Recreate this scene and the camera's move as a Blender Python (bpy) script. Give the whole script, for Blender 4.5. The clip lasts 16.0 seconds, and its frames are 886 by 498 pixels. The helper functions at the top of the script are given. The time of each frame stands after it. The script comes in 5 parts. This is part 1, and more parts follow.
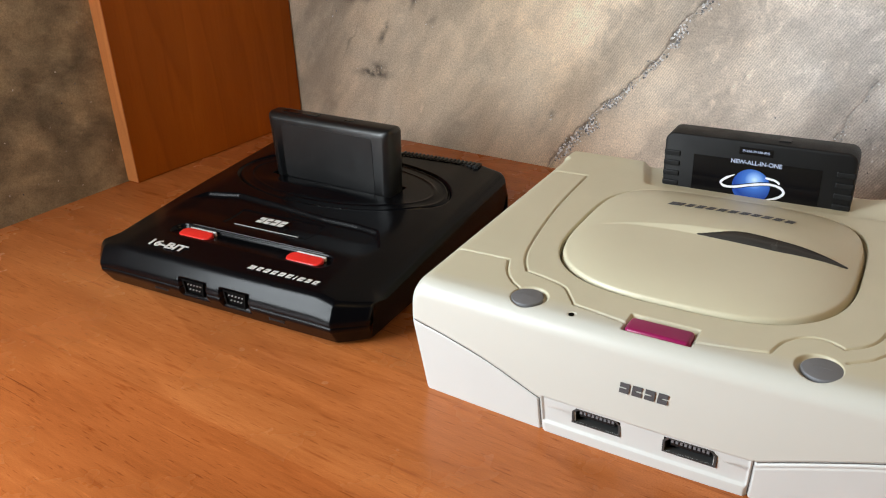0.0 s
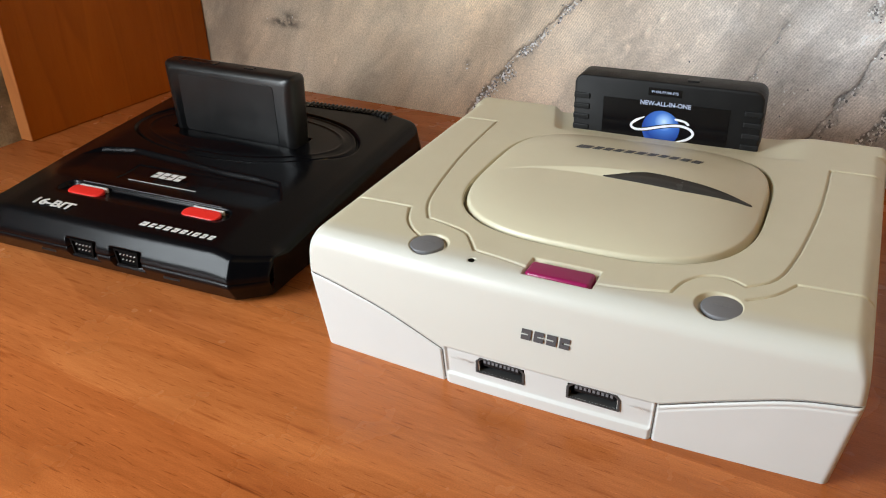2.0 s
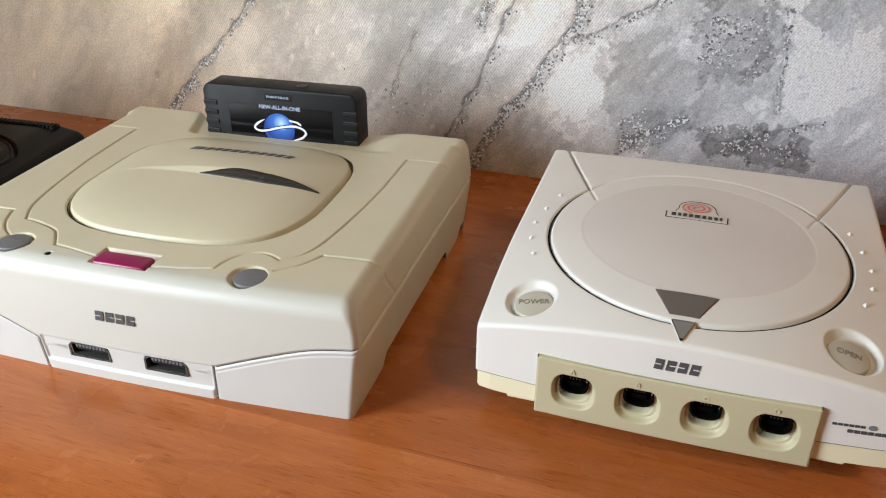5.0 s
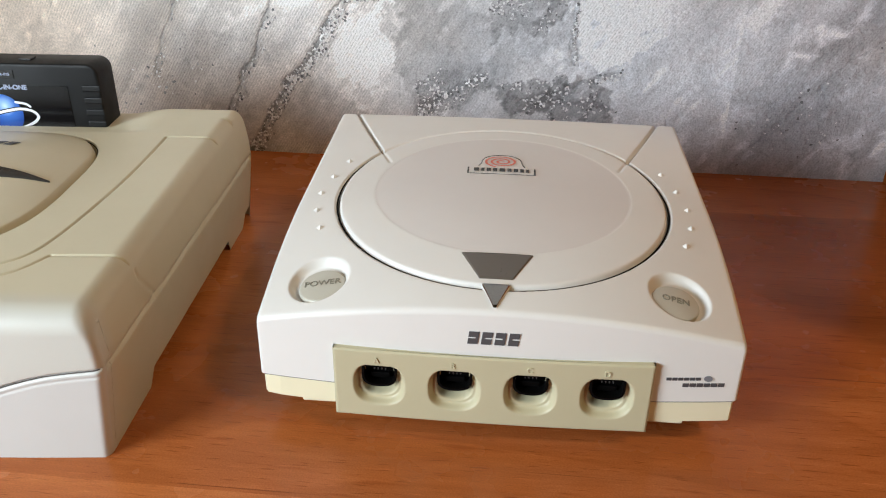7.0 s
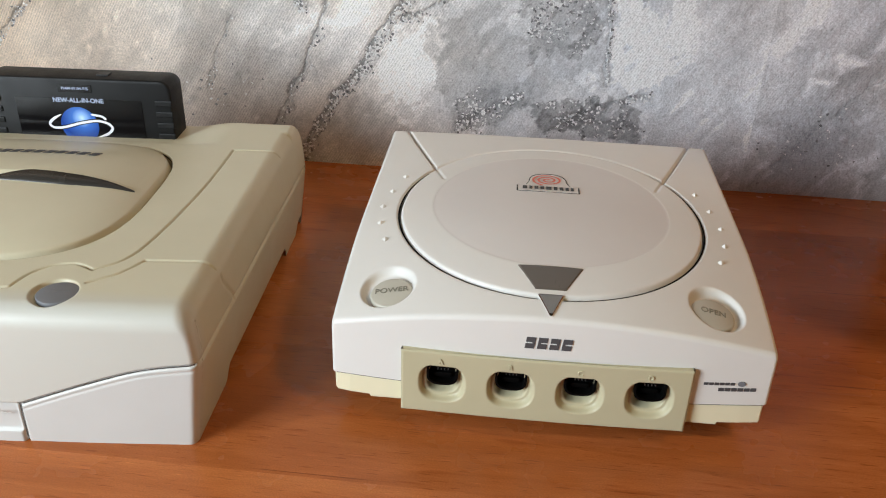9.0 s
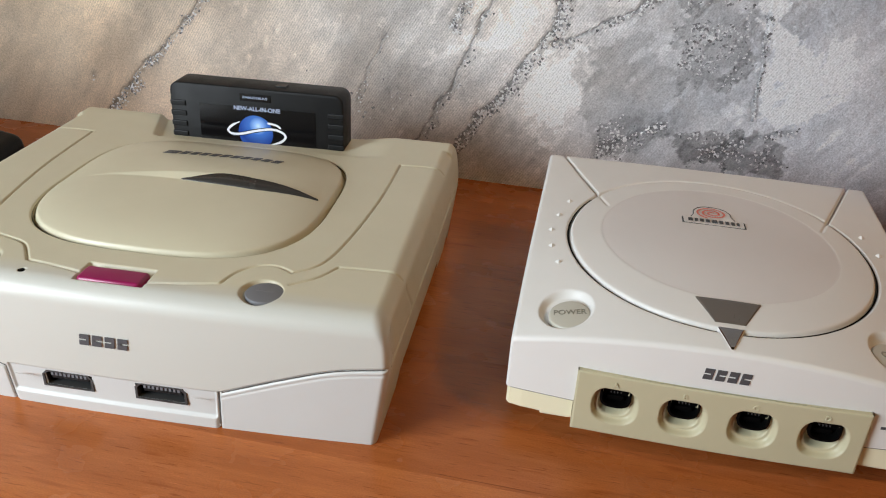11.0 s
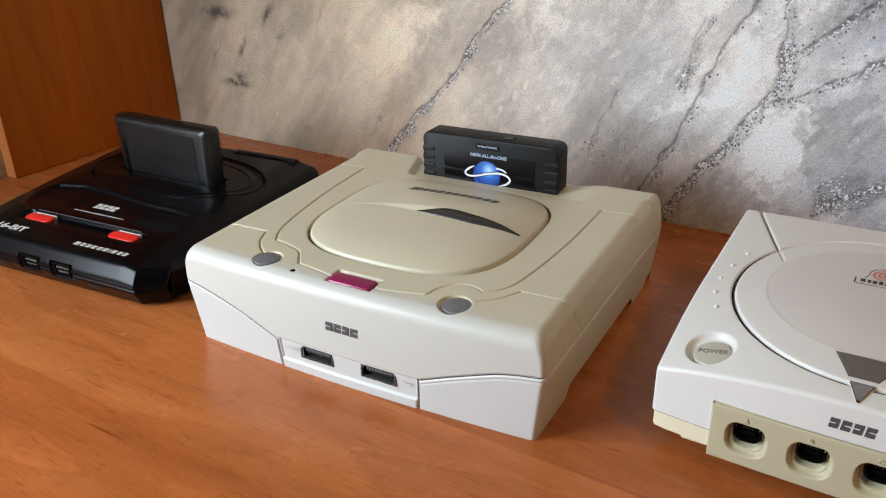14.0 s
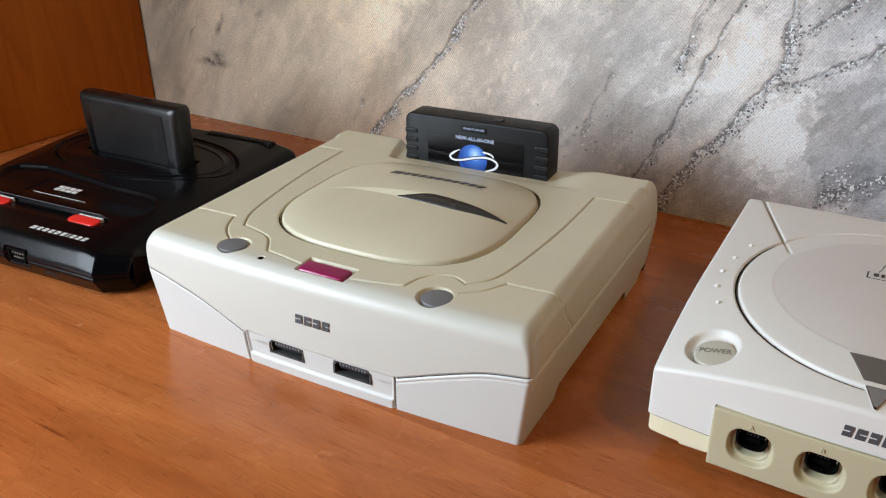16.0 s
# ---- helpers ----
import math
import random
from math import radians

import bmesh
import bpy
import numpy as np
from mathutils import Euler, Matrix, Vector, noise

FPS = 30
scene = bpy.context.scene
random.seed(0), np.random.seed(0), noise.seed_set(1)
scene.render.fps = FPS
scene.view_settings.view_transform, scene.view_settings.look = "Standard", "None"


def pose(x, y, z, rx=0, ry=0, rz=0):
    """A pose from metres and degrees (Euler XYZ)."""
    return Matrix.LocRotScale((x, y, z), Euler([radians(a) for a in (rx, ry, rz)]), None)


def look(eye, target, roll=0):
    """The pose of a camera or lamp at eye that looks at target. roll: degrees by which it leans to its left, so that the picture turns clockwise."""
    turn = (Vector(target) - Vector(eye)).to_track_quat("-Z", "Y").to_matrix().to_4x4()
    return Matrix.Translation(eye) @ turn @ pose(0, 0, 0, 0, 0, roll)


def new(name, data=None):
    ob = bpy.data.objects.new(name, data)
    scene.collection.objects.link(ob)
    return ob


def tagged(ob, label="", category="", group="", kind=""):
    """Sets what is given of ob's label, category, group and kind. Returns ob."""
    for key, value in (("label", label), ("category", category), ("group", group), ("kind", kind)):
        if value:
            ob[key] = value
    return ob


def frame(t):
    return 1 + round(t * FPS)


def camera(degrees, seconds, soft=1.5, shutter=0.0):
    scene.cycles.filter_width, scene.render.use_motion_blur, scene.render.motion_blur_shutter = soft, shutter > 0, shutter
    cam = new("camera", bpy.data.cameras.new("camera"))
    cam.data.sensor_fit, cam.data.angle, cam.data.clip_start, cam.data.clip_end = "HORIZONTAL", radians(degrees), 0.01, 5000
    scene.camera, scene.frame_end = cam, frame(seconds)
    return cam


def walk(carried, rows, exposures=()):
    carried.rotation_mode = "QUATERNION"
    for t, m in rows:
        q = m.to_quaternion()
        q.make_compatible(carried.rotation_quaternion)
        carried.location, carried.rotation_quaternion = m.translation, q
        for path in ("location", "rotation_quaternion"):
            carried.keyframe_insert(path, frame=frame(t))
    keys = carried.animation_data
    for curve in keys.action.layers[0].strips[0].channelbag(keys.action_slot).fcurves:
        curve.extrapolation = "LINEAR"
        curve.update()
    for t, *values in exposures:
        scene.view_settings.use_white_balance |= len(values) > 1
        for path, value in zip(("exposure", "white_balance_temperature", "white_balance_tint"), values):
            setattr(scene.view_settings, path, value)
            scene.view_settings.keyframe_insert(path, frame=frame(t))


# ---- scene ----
cam = camera(57.4, 16.0, 1.1)
PATH = [
    (0, (0.22966, -0.2996, 0.2718), (-0.81828, 1.16164, -0.60375), -2.43),
    (0.5, (0.21087, -0.29002, 0.26044), (-0.81729, 1.1749, -0.63226), -2.39),
    (1, (0.19539, -0.28673, 0.25388), (-0.80513, 1.18399, -0.66041), -2.35),
    (1.5, (0.21171, -0.28901, 0.25407), (-0.747, 1.19398, -0.68487), -2.11),
    (2, (0.24074, -0.27666, 0.25412), (-0.66798, 1.22584, -0.70335), -1.79),
    (2.5, (0.27369, -0.27682, 0.25835), (-0.59421, 1.24299, -0.70961), -1.56),
    (3, (0.31077, -0.27721, 0.26363), (-0.52928, 1.25587, -0.70795), -1.53),
    (3.5, (0.33802, -0.27735, 0.26794), (-0.47165, 1.26913, -0.70819), -1.34),
    (4, (0.36473, -0.27867, 0.26973), (-0.4126, 1.29105, -0.69553), -1.16),
    (4.5, (0.38163, -0.28237, 0.27391), (-0.33438, 1.321, -0.68344), -0.82),
    (5, (0.39476, -0.26878, 0.26914), (-0.18283, 1.39616, -0.67658), 0.24),
    (5.2, (0.39752, -0.26092, 0.26523), (-0.13639, 1.41773, -0.68189), 0.24),
    (5.5, (0.3989, -0.2533, 0.2507), (-0.07152, 1.46156, -0.6647), 0.07),
    (6, (0.4008, -0.2359, 0.2408), (0.04641, 1.50103, -0.6852), 0.20),
    (6.5, (0.4017, -0.2224, 0.2328), (0.1551, 1.52777, -0.7032), 0.50),
    (7, (0.402, -0.2144, 0.2279), (0.2352, 1.54164, -0.7147), 0.83),
    (7.3, (0.40143, -0.21288, 0.23222), (0.27411, 1.53724, -0.72739), 1.60),
    (7.5, (0.40004, -0.21449, 0.23292), (0.27889, 1.53771, -0.72371), 1.71),
    (8, (0.39336, -0.22138, 0.23725), (0.27338, 1.53388, -0.7139), 1.94),
    (8.2, (0.39013, -0.22674, 0.24241), (0.26956, 1.52626, -0.71281), 2.26),
    (8.5, (0.3882, -0.2351, 0.2421), (0.2414, 1.52476, -0.6967), 1.73),
    (9, (0.3791, -0.2443, 0.2464), (0.20791, 1.51485, -0.6896), 1.88),
    (9.5, (0.3675, -0.2501, 0.2484), (0.1645, 1.50906, -0.6812), 1.92),
    (10, (0.3547, -0.2544, 0.249), (0.11351, 1.50571, -0.6696), 2.07),
    (10.3, (0.34371, -0.25631, 0.25316), (0.09712, 1.49945, -0.67232), 3.24),
    (10.5, (0.33904, -0.25819, 0.25291), (0.0716, 1.49699, -0.66788), 3.31),
    (11, (0.32774, -0.26416, 0.25461), (-0.00547, 1.48266, -0.66058), 3.34),
    (11.5, (0.31917, -0.2664, 0.25459), (-0.11434, 1.45719, -0.66263), 2.95),
    (12, (0.31236, -0.26772, 0.25381), (-0.29083, 1.40261, -0.66607), 1.63),
    (12.5, (0.33396, -0.28811, 0.26992), (-0.4069, 1.3305, -0.64179), 0.56),
    (13, (0.36602, -0.30151, 0.28344), (-0.50425, 1.26158, -0.61065), -0.60),
    (13.5, (0.39091, -0.31073, 0.2916), (-0.57098, 1.2148, -0.57298), -1.47),
    (14, (0.40746, -0.31264, 0.2926), (-0.58936, 1.19654, -0.56106), -1.62),
    (14.5, (0.41526, -0.3131, 0.29255), (-0.59021, 1.1917, -0.55869), -1.49),
    (15, (0.41603, -0.30848, 0.28991), (-0.58094, 1.19912, -0.56636), -1.23),
    (15.5, (0.40774, -0.29403, 0.28207), (-0.57633, 1.21787, -0.58151), -0.95),
    (16, (0.39326, -0.28283, 0.27472), (-0.57553, 1.2335, -0.59832), -0.60),
]
walk(cam, [(t, look(eye, target, roll)) for t, eye, target, roll in PATH], [(0, 0.0, 6950, 10), (3.5, 0.02, 6850, 10), (7.5, 0.20, 6650, 8), (8.2, 0.13, 6700, 8), (10.3, -0.06, 6750, 9), (11.5, -0.14, 6750, 10), (12.5, -0.10, 6650, 10), (14.5, -0.06, 6500, 10), (16, -0.06, 6500, 10)])

# ---- light ----
world = bpy.data.worlds.new("sky")
scene.world = world
world.use_nodes = True
_nt = world.node_tree
_sky = _nt.nodes.new("ShaderNodeTexSky")
_sky.sky_type, _sky.sun_disc = "NISHITA", False
_sky.sun_elevation, _sky.sun_rotation = radians(35), radians(200)
_nt.nodes["Background"].inputs["Strength"].default_value = 0.1
_nt.links.new(_sky.outputs[0], _nt.nodes["Background"].inputs["Color"])

# daylight in the opening of the room's window
_ld = bpy.data.lights.new("window_daylight", "AREA")
_ld.shape, _ld.size, _ld.size_y, _ld.energy, _ld.color = "RECTANGLE", 0.50, 0.50, 17.8, (0.85, 0.97, 1.085)
_lo = new("window_daylight", _ld)
_lo.matrix_world = look((-0.42, -0.61, 0.37), (0.3, -0.20, 0.18))
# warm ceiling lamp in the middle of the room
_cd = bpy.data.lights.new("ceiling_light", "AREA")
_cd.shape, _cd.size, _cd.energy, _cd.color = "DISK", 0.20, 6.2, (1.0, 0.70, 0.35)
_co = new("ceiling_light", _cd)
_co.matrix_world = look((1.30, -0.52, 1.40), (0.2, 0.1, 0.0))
scene.view_settings.exposure = 0.0

# ---- materials ----
def nodes_of(name):
    m = bpy.data.materials.new(name)
    m.use_nodes = True
    nt = m.node_tree
    return m, nt, nt.nodes["Principled BSDF"]


def node(nt, kind, **values):
    n = nt.nodes.new(kind)
    for key, value in values.items():
        if key in n.inputs:
            n.inputs[key].default_value = value
    return n


def ramp(nt, source, stops):
    r = nt.nodes.new("ShaderNodeValToRGB")
    while len(r.color_ramp.elements) < len(stops):
        r.color_ramp.elements.new(0.5)
    for e, (pos, col) in zip(r.color_ramp.elements, stops):
        e.position = pos
        e.color = (*col, 1) if len(col) == 3 else col
    nt.links.new(source, r.inputs[0])
    return r.outputs[0]


def mapped(nt, scale=(1, 1, 1), rot=(0, 0, 0), source=None):
    if source is None:
        source = nt.nodes.new("ShaderNodeTexCoord").outputs["Object"]
    mp = nt.nodes.new("ShaderNodeMapping")
    mp.inputs["Scale"].default_value = scale
    mp.inputs["Rotation"].default_value = rot
    nt.links.new(source, mp.inputs[0])
    return mp.outputs[0]


def noise_of(nt, vec, scale, detail=3.0, rough=0.5):
    n = node(nt, "ShaderNodeTexNoise", Scale=scale, Detail=detail, Roughness=rough)
    nt.links.new(vec, n.inputs["Vector"])
    return n.outputs[0]


def bump(nt, bsdf, height, strength, distance=0.0005):
    b = node(nt, "ShaderNodeBump", Strength=strength, Distance=distance)
    nt.links.new(height, b.inputs["Height"])
    nt.links.new(b.outputs[0], bsdf.inputs["Normal"])
    return b


def plastic(name, low, high, rough=0.4, grain=0.15, metal=0.0, coat=0.0, blotch=9.0, shine=0.5, uneven=1.0):
    """Moulded plastic: slow change of tone, fine pebbled grain and uneven gloss."""
    m, nt, b = nodes_of(name)
    v = mapped(nt)
    slow = noise_of(nt, v, blotch, 4.0, 0.6)
    nt.links.new(ramp(nt, slow, [(0.3, low), (0.7, high)]), b.inputs["Base Color"])
    fine = noise_of(nt, v, 1900.0, 2.0)
    wear = noise_of(nt, v, 55.0, 5.0, 0.7)
    nt.links.new(ramp(nt, wear, [(0.3, (rough * (1 - 0.15 * uneven),) * 3), (0.75, (min(1, rough * (1 + 0.25 * uneven)),) * 3)]), b.inputs["Roughness"])
    b.inputs["Metallic"].default_value = metal
    b.inputs["Coat Weight"].default_value = coat
    b.inputs["Specular IOR Level"].default_value = shine
    bump(nt, b, fine, grain, 0.0002)
    return m


MAT = {}
MAT["cream"] = plastic("cream_plastic", (0.560, 0.518, 0.374), (0.610, 0.568, 0.420), 0.38)
def cool_lit_front(m, tone):
    """Paints the window's cooler light into the front's colour; the top stays yellower."""
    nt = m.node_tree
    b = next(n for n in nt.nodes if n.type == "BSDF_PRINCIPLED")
    plain_tone = b.inputs["Base Color"].links[0].from_socket
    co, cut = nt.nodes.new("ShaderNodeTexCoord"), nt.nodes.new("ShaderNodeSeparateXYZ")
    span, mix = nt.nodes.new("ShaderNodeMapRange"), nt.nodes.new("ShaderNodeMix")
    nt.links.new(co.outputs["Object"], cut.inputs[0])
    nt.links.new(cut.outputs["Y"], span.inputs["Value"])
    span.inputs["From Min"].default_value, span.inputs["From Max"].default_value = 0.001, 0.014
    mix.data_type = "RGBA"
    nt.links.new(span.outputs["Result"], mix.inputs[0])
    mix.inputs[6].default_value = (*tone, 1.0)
    nt.links.new(plain_tone, mix.inputs[7])
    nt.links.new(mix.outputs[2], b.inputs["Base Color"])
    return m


MAT["cream"] = cool_lit_front(MAT["cream"], (0.555, 0.555, 0.506))
MAT["white"] = plastic("white_plastic", (0.550, 0.553, 0.532), (0.59, 0.593, 0.572), 0.42)
MAT["dwhite"] = plastic("warm_white_plastic", (0.685, 0.672, 0.64), (0.73, 0.717, 0.685), 0.42)
MAT["dgrey"] = plastic("pale_grey_lid_plastic", (0.635, 0.605, 0.58), (0.675, 0.645, 0.62), 0.36)
MAT["yellowed"] = plastic("yellowed_plastic", (0.72, 0.665, 0.46), (0.77, 0.715, 0.52), 0.45)
MAT["khaki"] = plastic("khaki_plastic", (0.46, 0.42, 0.275), (0.51, 0.465, 0.315), 0.45)
MAT["black"] = plastic("black_plastic", (0.0012, 0.0014, 0.0022), (0.002, 0.0022, 0.0030), 0.25, 0.0, shine=0.15, uneven=0.15)
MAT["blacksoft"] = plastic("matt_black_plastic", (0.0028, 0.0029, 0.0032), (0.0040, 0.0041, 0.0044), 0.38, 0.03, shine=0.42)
MAT["blackgloss"] = plastic("glossy_black_plastic", (0.003, 0.003, 0.004), (0.005, 0.005, 0.006), 0.14, 0.03, shine=0.3)
MAT["charcoal"] = plastic("charcoal_plastic", (0.0045, 0.0047, 0.0052), (0.0075, 0.0078, 0.0085), 0.5, 0.3, shine=0.3)
MAT["dullblack"] = plastic("dull_black_plastic", (0.0015, 0.0015, 0.0015), (0.0025, 0.0025, 0.0025), 0.6, 0.1, shine=0.06)
MAT["satinblack"] = plastic("satin_black_plastic", (0.0026, 0.0027, 0.0030), (0.0038, 0.0039, 0.0042), 0.36, 0.03, shine=0.55)
MAT["joint"] = plastic("dark_joint_plastic", (0.07, 0.062, 0.055), (0.10, 0.09, 0.08), 0.7, shine=0.15)
MAT["smoke"] = plastic("smoked_grey_plastic", (0.030, 0.027, 0.024), (0.042, 0.039, 0.035), 0.24, 0.02, shine=0.28)
MAT["grey"] = plastic("grey_button_plastic", (0.135, 0.138, 0.148), (0.18, 0.183, 0.195), 0.55)
MAT["beigebtn"] = plastic("greyed_button_plastic", (0.46, 0.44, 0.37), (0.52, 0.50, 0.43), 0.35)
MAT["socket"] = plastic("socket_metal_grey", (0.035, 0.035, 0.035), (0.055, 0.055, 0.054), 0.42, 0.1)
MAT["magenta"] = plastic("magenta_plastic", (0.23, 0.006, 0.068), (0.28, 0.009, 0.085), 0.3, 0.06)
MAT["red"] = plastic("red_plastic", (0.72, 0.025, 0.02), (0.80, 0.04, 0.03), 0.3, 0.05)
MAT["ink"] = plastic("dark_grey_ink", (0.055, 0.055, 0.06), (0.085, 0.085, 0.09), 0.5, 0.0)
MAT["silver"] = plastic("silver_ink", (0.55, 0.54, 0.52), (0.68, 0.67, 0.65), 0.35, 0.0)
MAT["whiteink"] = plastic("white_ink", (0.78, 0.8, 0.85), (0.84, 0.86, 0.9), 0.4, 0.0)
MAT["bronze"] = plastic("bronze_grey_plastic", (0.105, 0.09, 0.075), (0.13, 0.112, 0.095), 0.3, 0.02)
MAT["orange"] = plastic("orange_print", (0.62, 0.12, 0.07), (0.68, 0.15, 0.09), 0.35, 0.0)
# raised button lettering: the shade of its relief is put into a darker colour
MAT["dimtext"] = plastic("relief_shade_grey", (0.20, 0.19, 0.15), (0.25, 0.24, 0.19), 0.4)
# raised socket letters: the light on their relief is put into a paler khaki
MAT["dimkhaki"] = plastic("relief_light_khaki", (0.50, 0.46, 0.31), (0.54, 0.50, 0.34), 0.45)
MAT["dimink"] = plastic("bluish_grey_ink", (0.36, 0.42, 0.58), (0.42, 0.48, 0.64), 0.4, 0.0)
MAT["darkchrome"] = plastic("dark_tinted_chrome", (0.30, 0.29, 0.27), (0.36, 0.35, 0.33), 0.12, 0.0, metal=1.0)


mapped_by = mapped
PLANK_Y, PLANK_W = 0.005, 0.093


def wood_material(name, dark, mid, light, along="x", gloss=0.3, scale=1.0, shine=0.35, planks=()):
    """Cherry laminate: long fine streaks, slow cloudy tone, small dark flecks along the grain."""
    m, nt, b = nodes_of(name)
    src = nt.nodes.new("ShaderNodeTexCoord").outputs["Object"]
    if planks:
        # every strip of the printed decor starts its grain elsewhere
        cut, back = nt.nodes.new("ShaderNodeSeparateXYZ"), nt.nodes.new("ShaderNodeCombineXYZ")
        nt.links.new(src, cut.inputs[0])
        at = cut.outputs["Y"]
        for kind, value in (("SUBTRACT", PLANK_Y), ("DIVIDE", PLANK_W), ("FLOOR", 0.0), ("MULTIPLY_ADD", 0.37)):
            n = nt.nodes.new("ShaderNodeMath")
            n.operation = kind
            n.inputs[1].default_value = value
            nt.links.new(at, n.inputs[0])
            if kind == "MULTIPLY_ADD":
                nt.links.new(cut.outputs["X"], n.inputs[2])
            elif kind == "DIVIDE":
                across = n.outputs[0]
            at = n.outputs[0]
        nt.links.new(at, back.inputs[0])
        nt.links.new(cut.outputs["Y"], back.inputs[1])
        nt.links.new(cut.outputs["Z"], back.inputs[2])
        src = back.outputs[0]
    mapped = lambda nt_, sc=(1, 1, 1), ro=(0, 0, 0): mapped_by(nt_, sc, ro, src)
    st = {"x": (5, 30, 30), "y": (30, 5, 30), "z": (30, 30, 1.8)}[along]
    fl = {"x": (22, 170, 170), "y": (150, 10, 150), "z": (150, 150, 10)}[along]
    v = mapped(nt, tuple(a * scale for a in st))
    warp = noise_of(nt, mapped(nt), 5.0, 2.0)
    add = nt.nodes.new("ShaderNodeVectorMath")
    add.operation = "MULTIPLY_ADD"
    add.inputs[1].default_value = (1.2, 1.2, 1.2)
    cmb = nt.nodes.new("ShaderNodeCombineXYZ")
    for i in range(3):
        nt.links.new(warp, cmb.inputs[i])
    nt.links.new(cmb.outputs[0], add.inputs[0])
    nt.links.new(v, add.inputs[2])
    streak = noise_of(nt, add.outputs[0], 1.0, 6.0, 0.62)
    slow = noise_of(nt, mapped(nt, (3, 9, 9) if along == "x" else (9, 9, 3)), 1.0, 3.0)
    fleck = noise_of(nt, mapped(nt, fl), 1.0, 2.0)
    fine = noise_of(nt, mapped(nt, {"x": (28, 420, 420), "y": (420, 28, 420), "z": (420, 420, 6)}[along]), 1.0, 4.0, 0.7)
    both = nt.nodes.new("ShaderNodeMath")
    both.operation = "MULTIPLY_ADD"
    both.inputs[1].default_value = 0.45
    nt.links.new(fine, both.inputs[0])
    nt.links.new(streak, both.inputs[2])
    c1 = ramp(nt, both.outputs[0], [(0.44, dark), (0.72, mid), (1.0, light)])
    mix = nt.nodes.new("ShaderNodeMix")
    mix.data_type, mix.blend_type = "RGBA", "MULTIPLY"
    mix.inputs[0].default_value = 1.0
    nt.links.new(c1, mix.inputs[6])
    nt.links.new(ramp(nt, slow, [(0.3, (0.86, 0.82, 0.78)), (0.7, (1.08, 1.06, 1.05))]), mix.inputs[7])
    mix2 = nt.nodes.new("ShaderNodeMix")
    mix2.data_type, mix2.blend_type = "RGBA", "MULTIPLY"
    mix2.inputs[0].default_value = 1.0
    nt.links.new(mix.outputs[2], mix2.inputs[6])
    nt.links.new(ramp(nt, fleck, [(0.27, (0.78, 0.68, 0.62) if along == "x" else (0.93, 0.91, 0.9)), (0.36, (1, 1, 1))]), mix2.inputs[7])
    rings = noise_of(nt, mapped(nt, {"x": (2.2, 11, 11), "y": (11, 2.2, 11), "z": (11, 11, 0.9)}[along]), 1.0, 2.5, 0.45)
    many = nt.nodes.new("ShaderNodeMath")
    many.operation = "MULTIPLY"
    many.inputs[1].default_value = 9.0
    nt.links.new(rings, many.inputs[0])
    saw = nt.nodes.new("ShaderNodeMath")
    saw.operation = "FRACT"
    nt.links.new(many.outputs[0], saw.inputs[0])
    pore = noise_of(nt, mapped(nt, {"x": (75, 900, 900), "y": (900, 75, 900), "z": (900, 900, 60)}[along]), 1.0, 2.0)
    dust = noise_of(nt, mapped(nt), 1400.0, 2.0)
    vessel = noise_of(nt, mapped(nt, {"x": (8, 520, 520), "y": (520, 8, 520), "z": (520, 520, 8)}[along]), 1.0, 2.0, 0.4)
    dash = noise_of(nt, mapped(nt, {"x": (70, 760, 760), "y": (760, 70, 760), "z": (760, 760, 70)}[along], (0, 0, 0.03)), 1.0, 2.0)
    out = mix2.outputs[2]
    for fac, stops in ((saw.outputs[0], [(0.0, (0.90, 0.87, 0.84)), (0.10, (0.95, 0.94, 0.93)), (0.93, (1.05, 1.05, 1.05)), (1.0, (0.90, 0.87, 0.84))]), (pore, [(0.30, (0.66, 0.58, 0.53) if along == "x" else (0.90, 0.88, 0.86)), (0.385, (1, 1, 1))]), (dust, [(0.35, (0.90, 0.90, 0.88)), (0.65, (1.09, 1.09, 1.10))]), (vessel, [(0.24, (0.50, 0.42, 0.38) if along == "x" else (0.9, 0.9, 0.9)), (0.30, (1, 1, 1))]), (dash, [(0.64, (1, 1, 1)), (0.74, (1.22, 1.26, 1.34) if along == "x" else (1.03, 1.03, 1.03))])):
        mx = nt.nodes.new("ShaderNodeMix")
        mx.data_type, mx.blend_type = "RGBA", "MULTIPLY"
        mx.inputs[0].default_value = 1.0
        nt.links.new(out, mx.inputs[6])
        nt.links.new(ramp(nt, fac, stops), mx.inputs[7])
        out = mx.outputs[2]
    if planks:
        span = nt.nodes.new("ShaderNodeMapRange")
        span.inputs["From Min"].default_value, span.inputs["From Max"].default_value = -5.0, 5.0
        nt.links.new(across, span.inputs["Value"])
        r = nt.nodes.new("ShaderNodeValToRGB")
        r.color_ramp.interpolation = "CONSTANT"
        while len(r.color_ramp.elements) < len(planks):
            r.color_ramp.elements.new(0.5)
        for k, (e, tone) in enumerate(zip(r.color_ramp.elements, planks)):
            e.position, e.color = k / len(planks), (*tone, 1)
        nt.links.new(span.outputs["Result"], r.inputs[0])
        mx = nt.nodes.new("ShaderNodeMix")
        mx.data_type, mx.blend_type = "RGBA", "MULTIPLY"
        mx.inputs[0].default_value = 1.0
        nt.links.new(out, mx.inputs[6])
        nt.links.new(r.outputs[0], mx.inputs[7])
        out = mx.outputs[2]
    nt.links.new(out, b.inputs["Base Color"])
    b.inputs["Specular IOR Level"].default_value = shine
    smear = noise_of(nt, mapped(nt), 14.0, 4.0, 0.6)
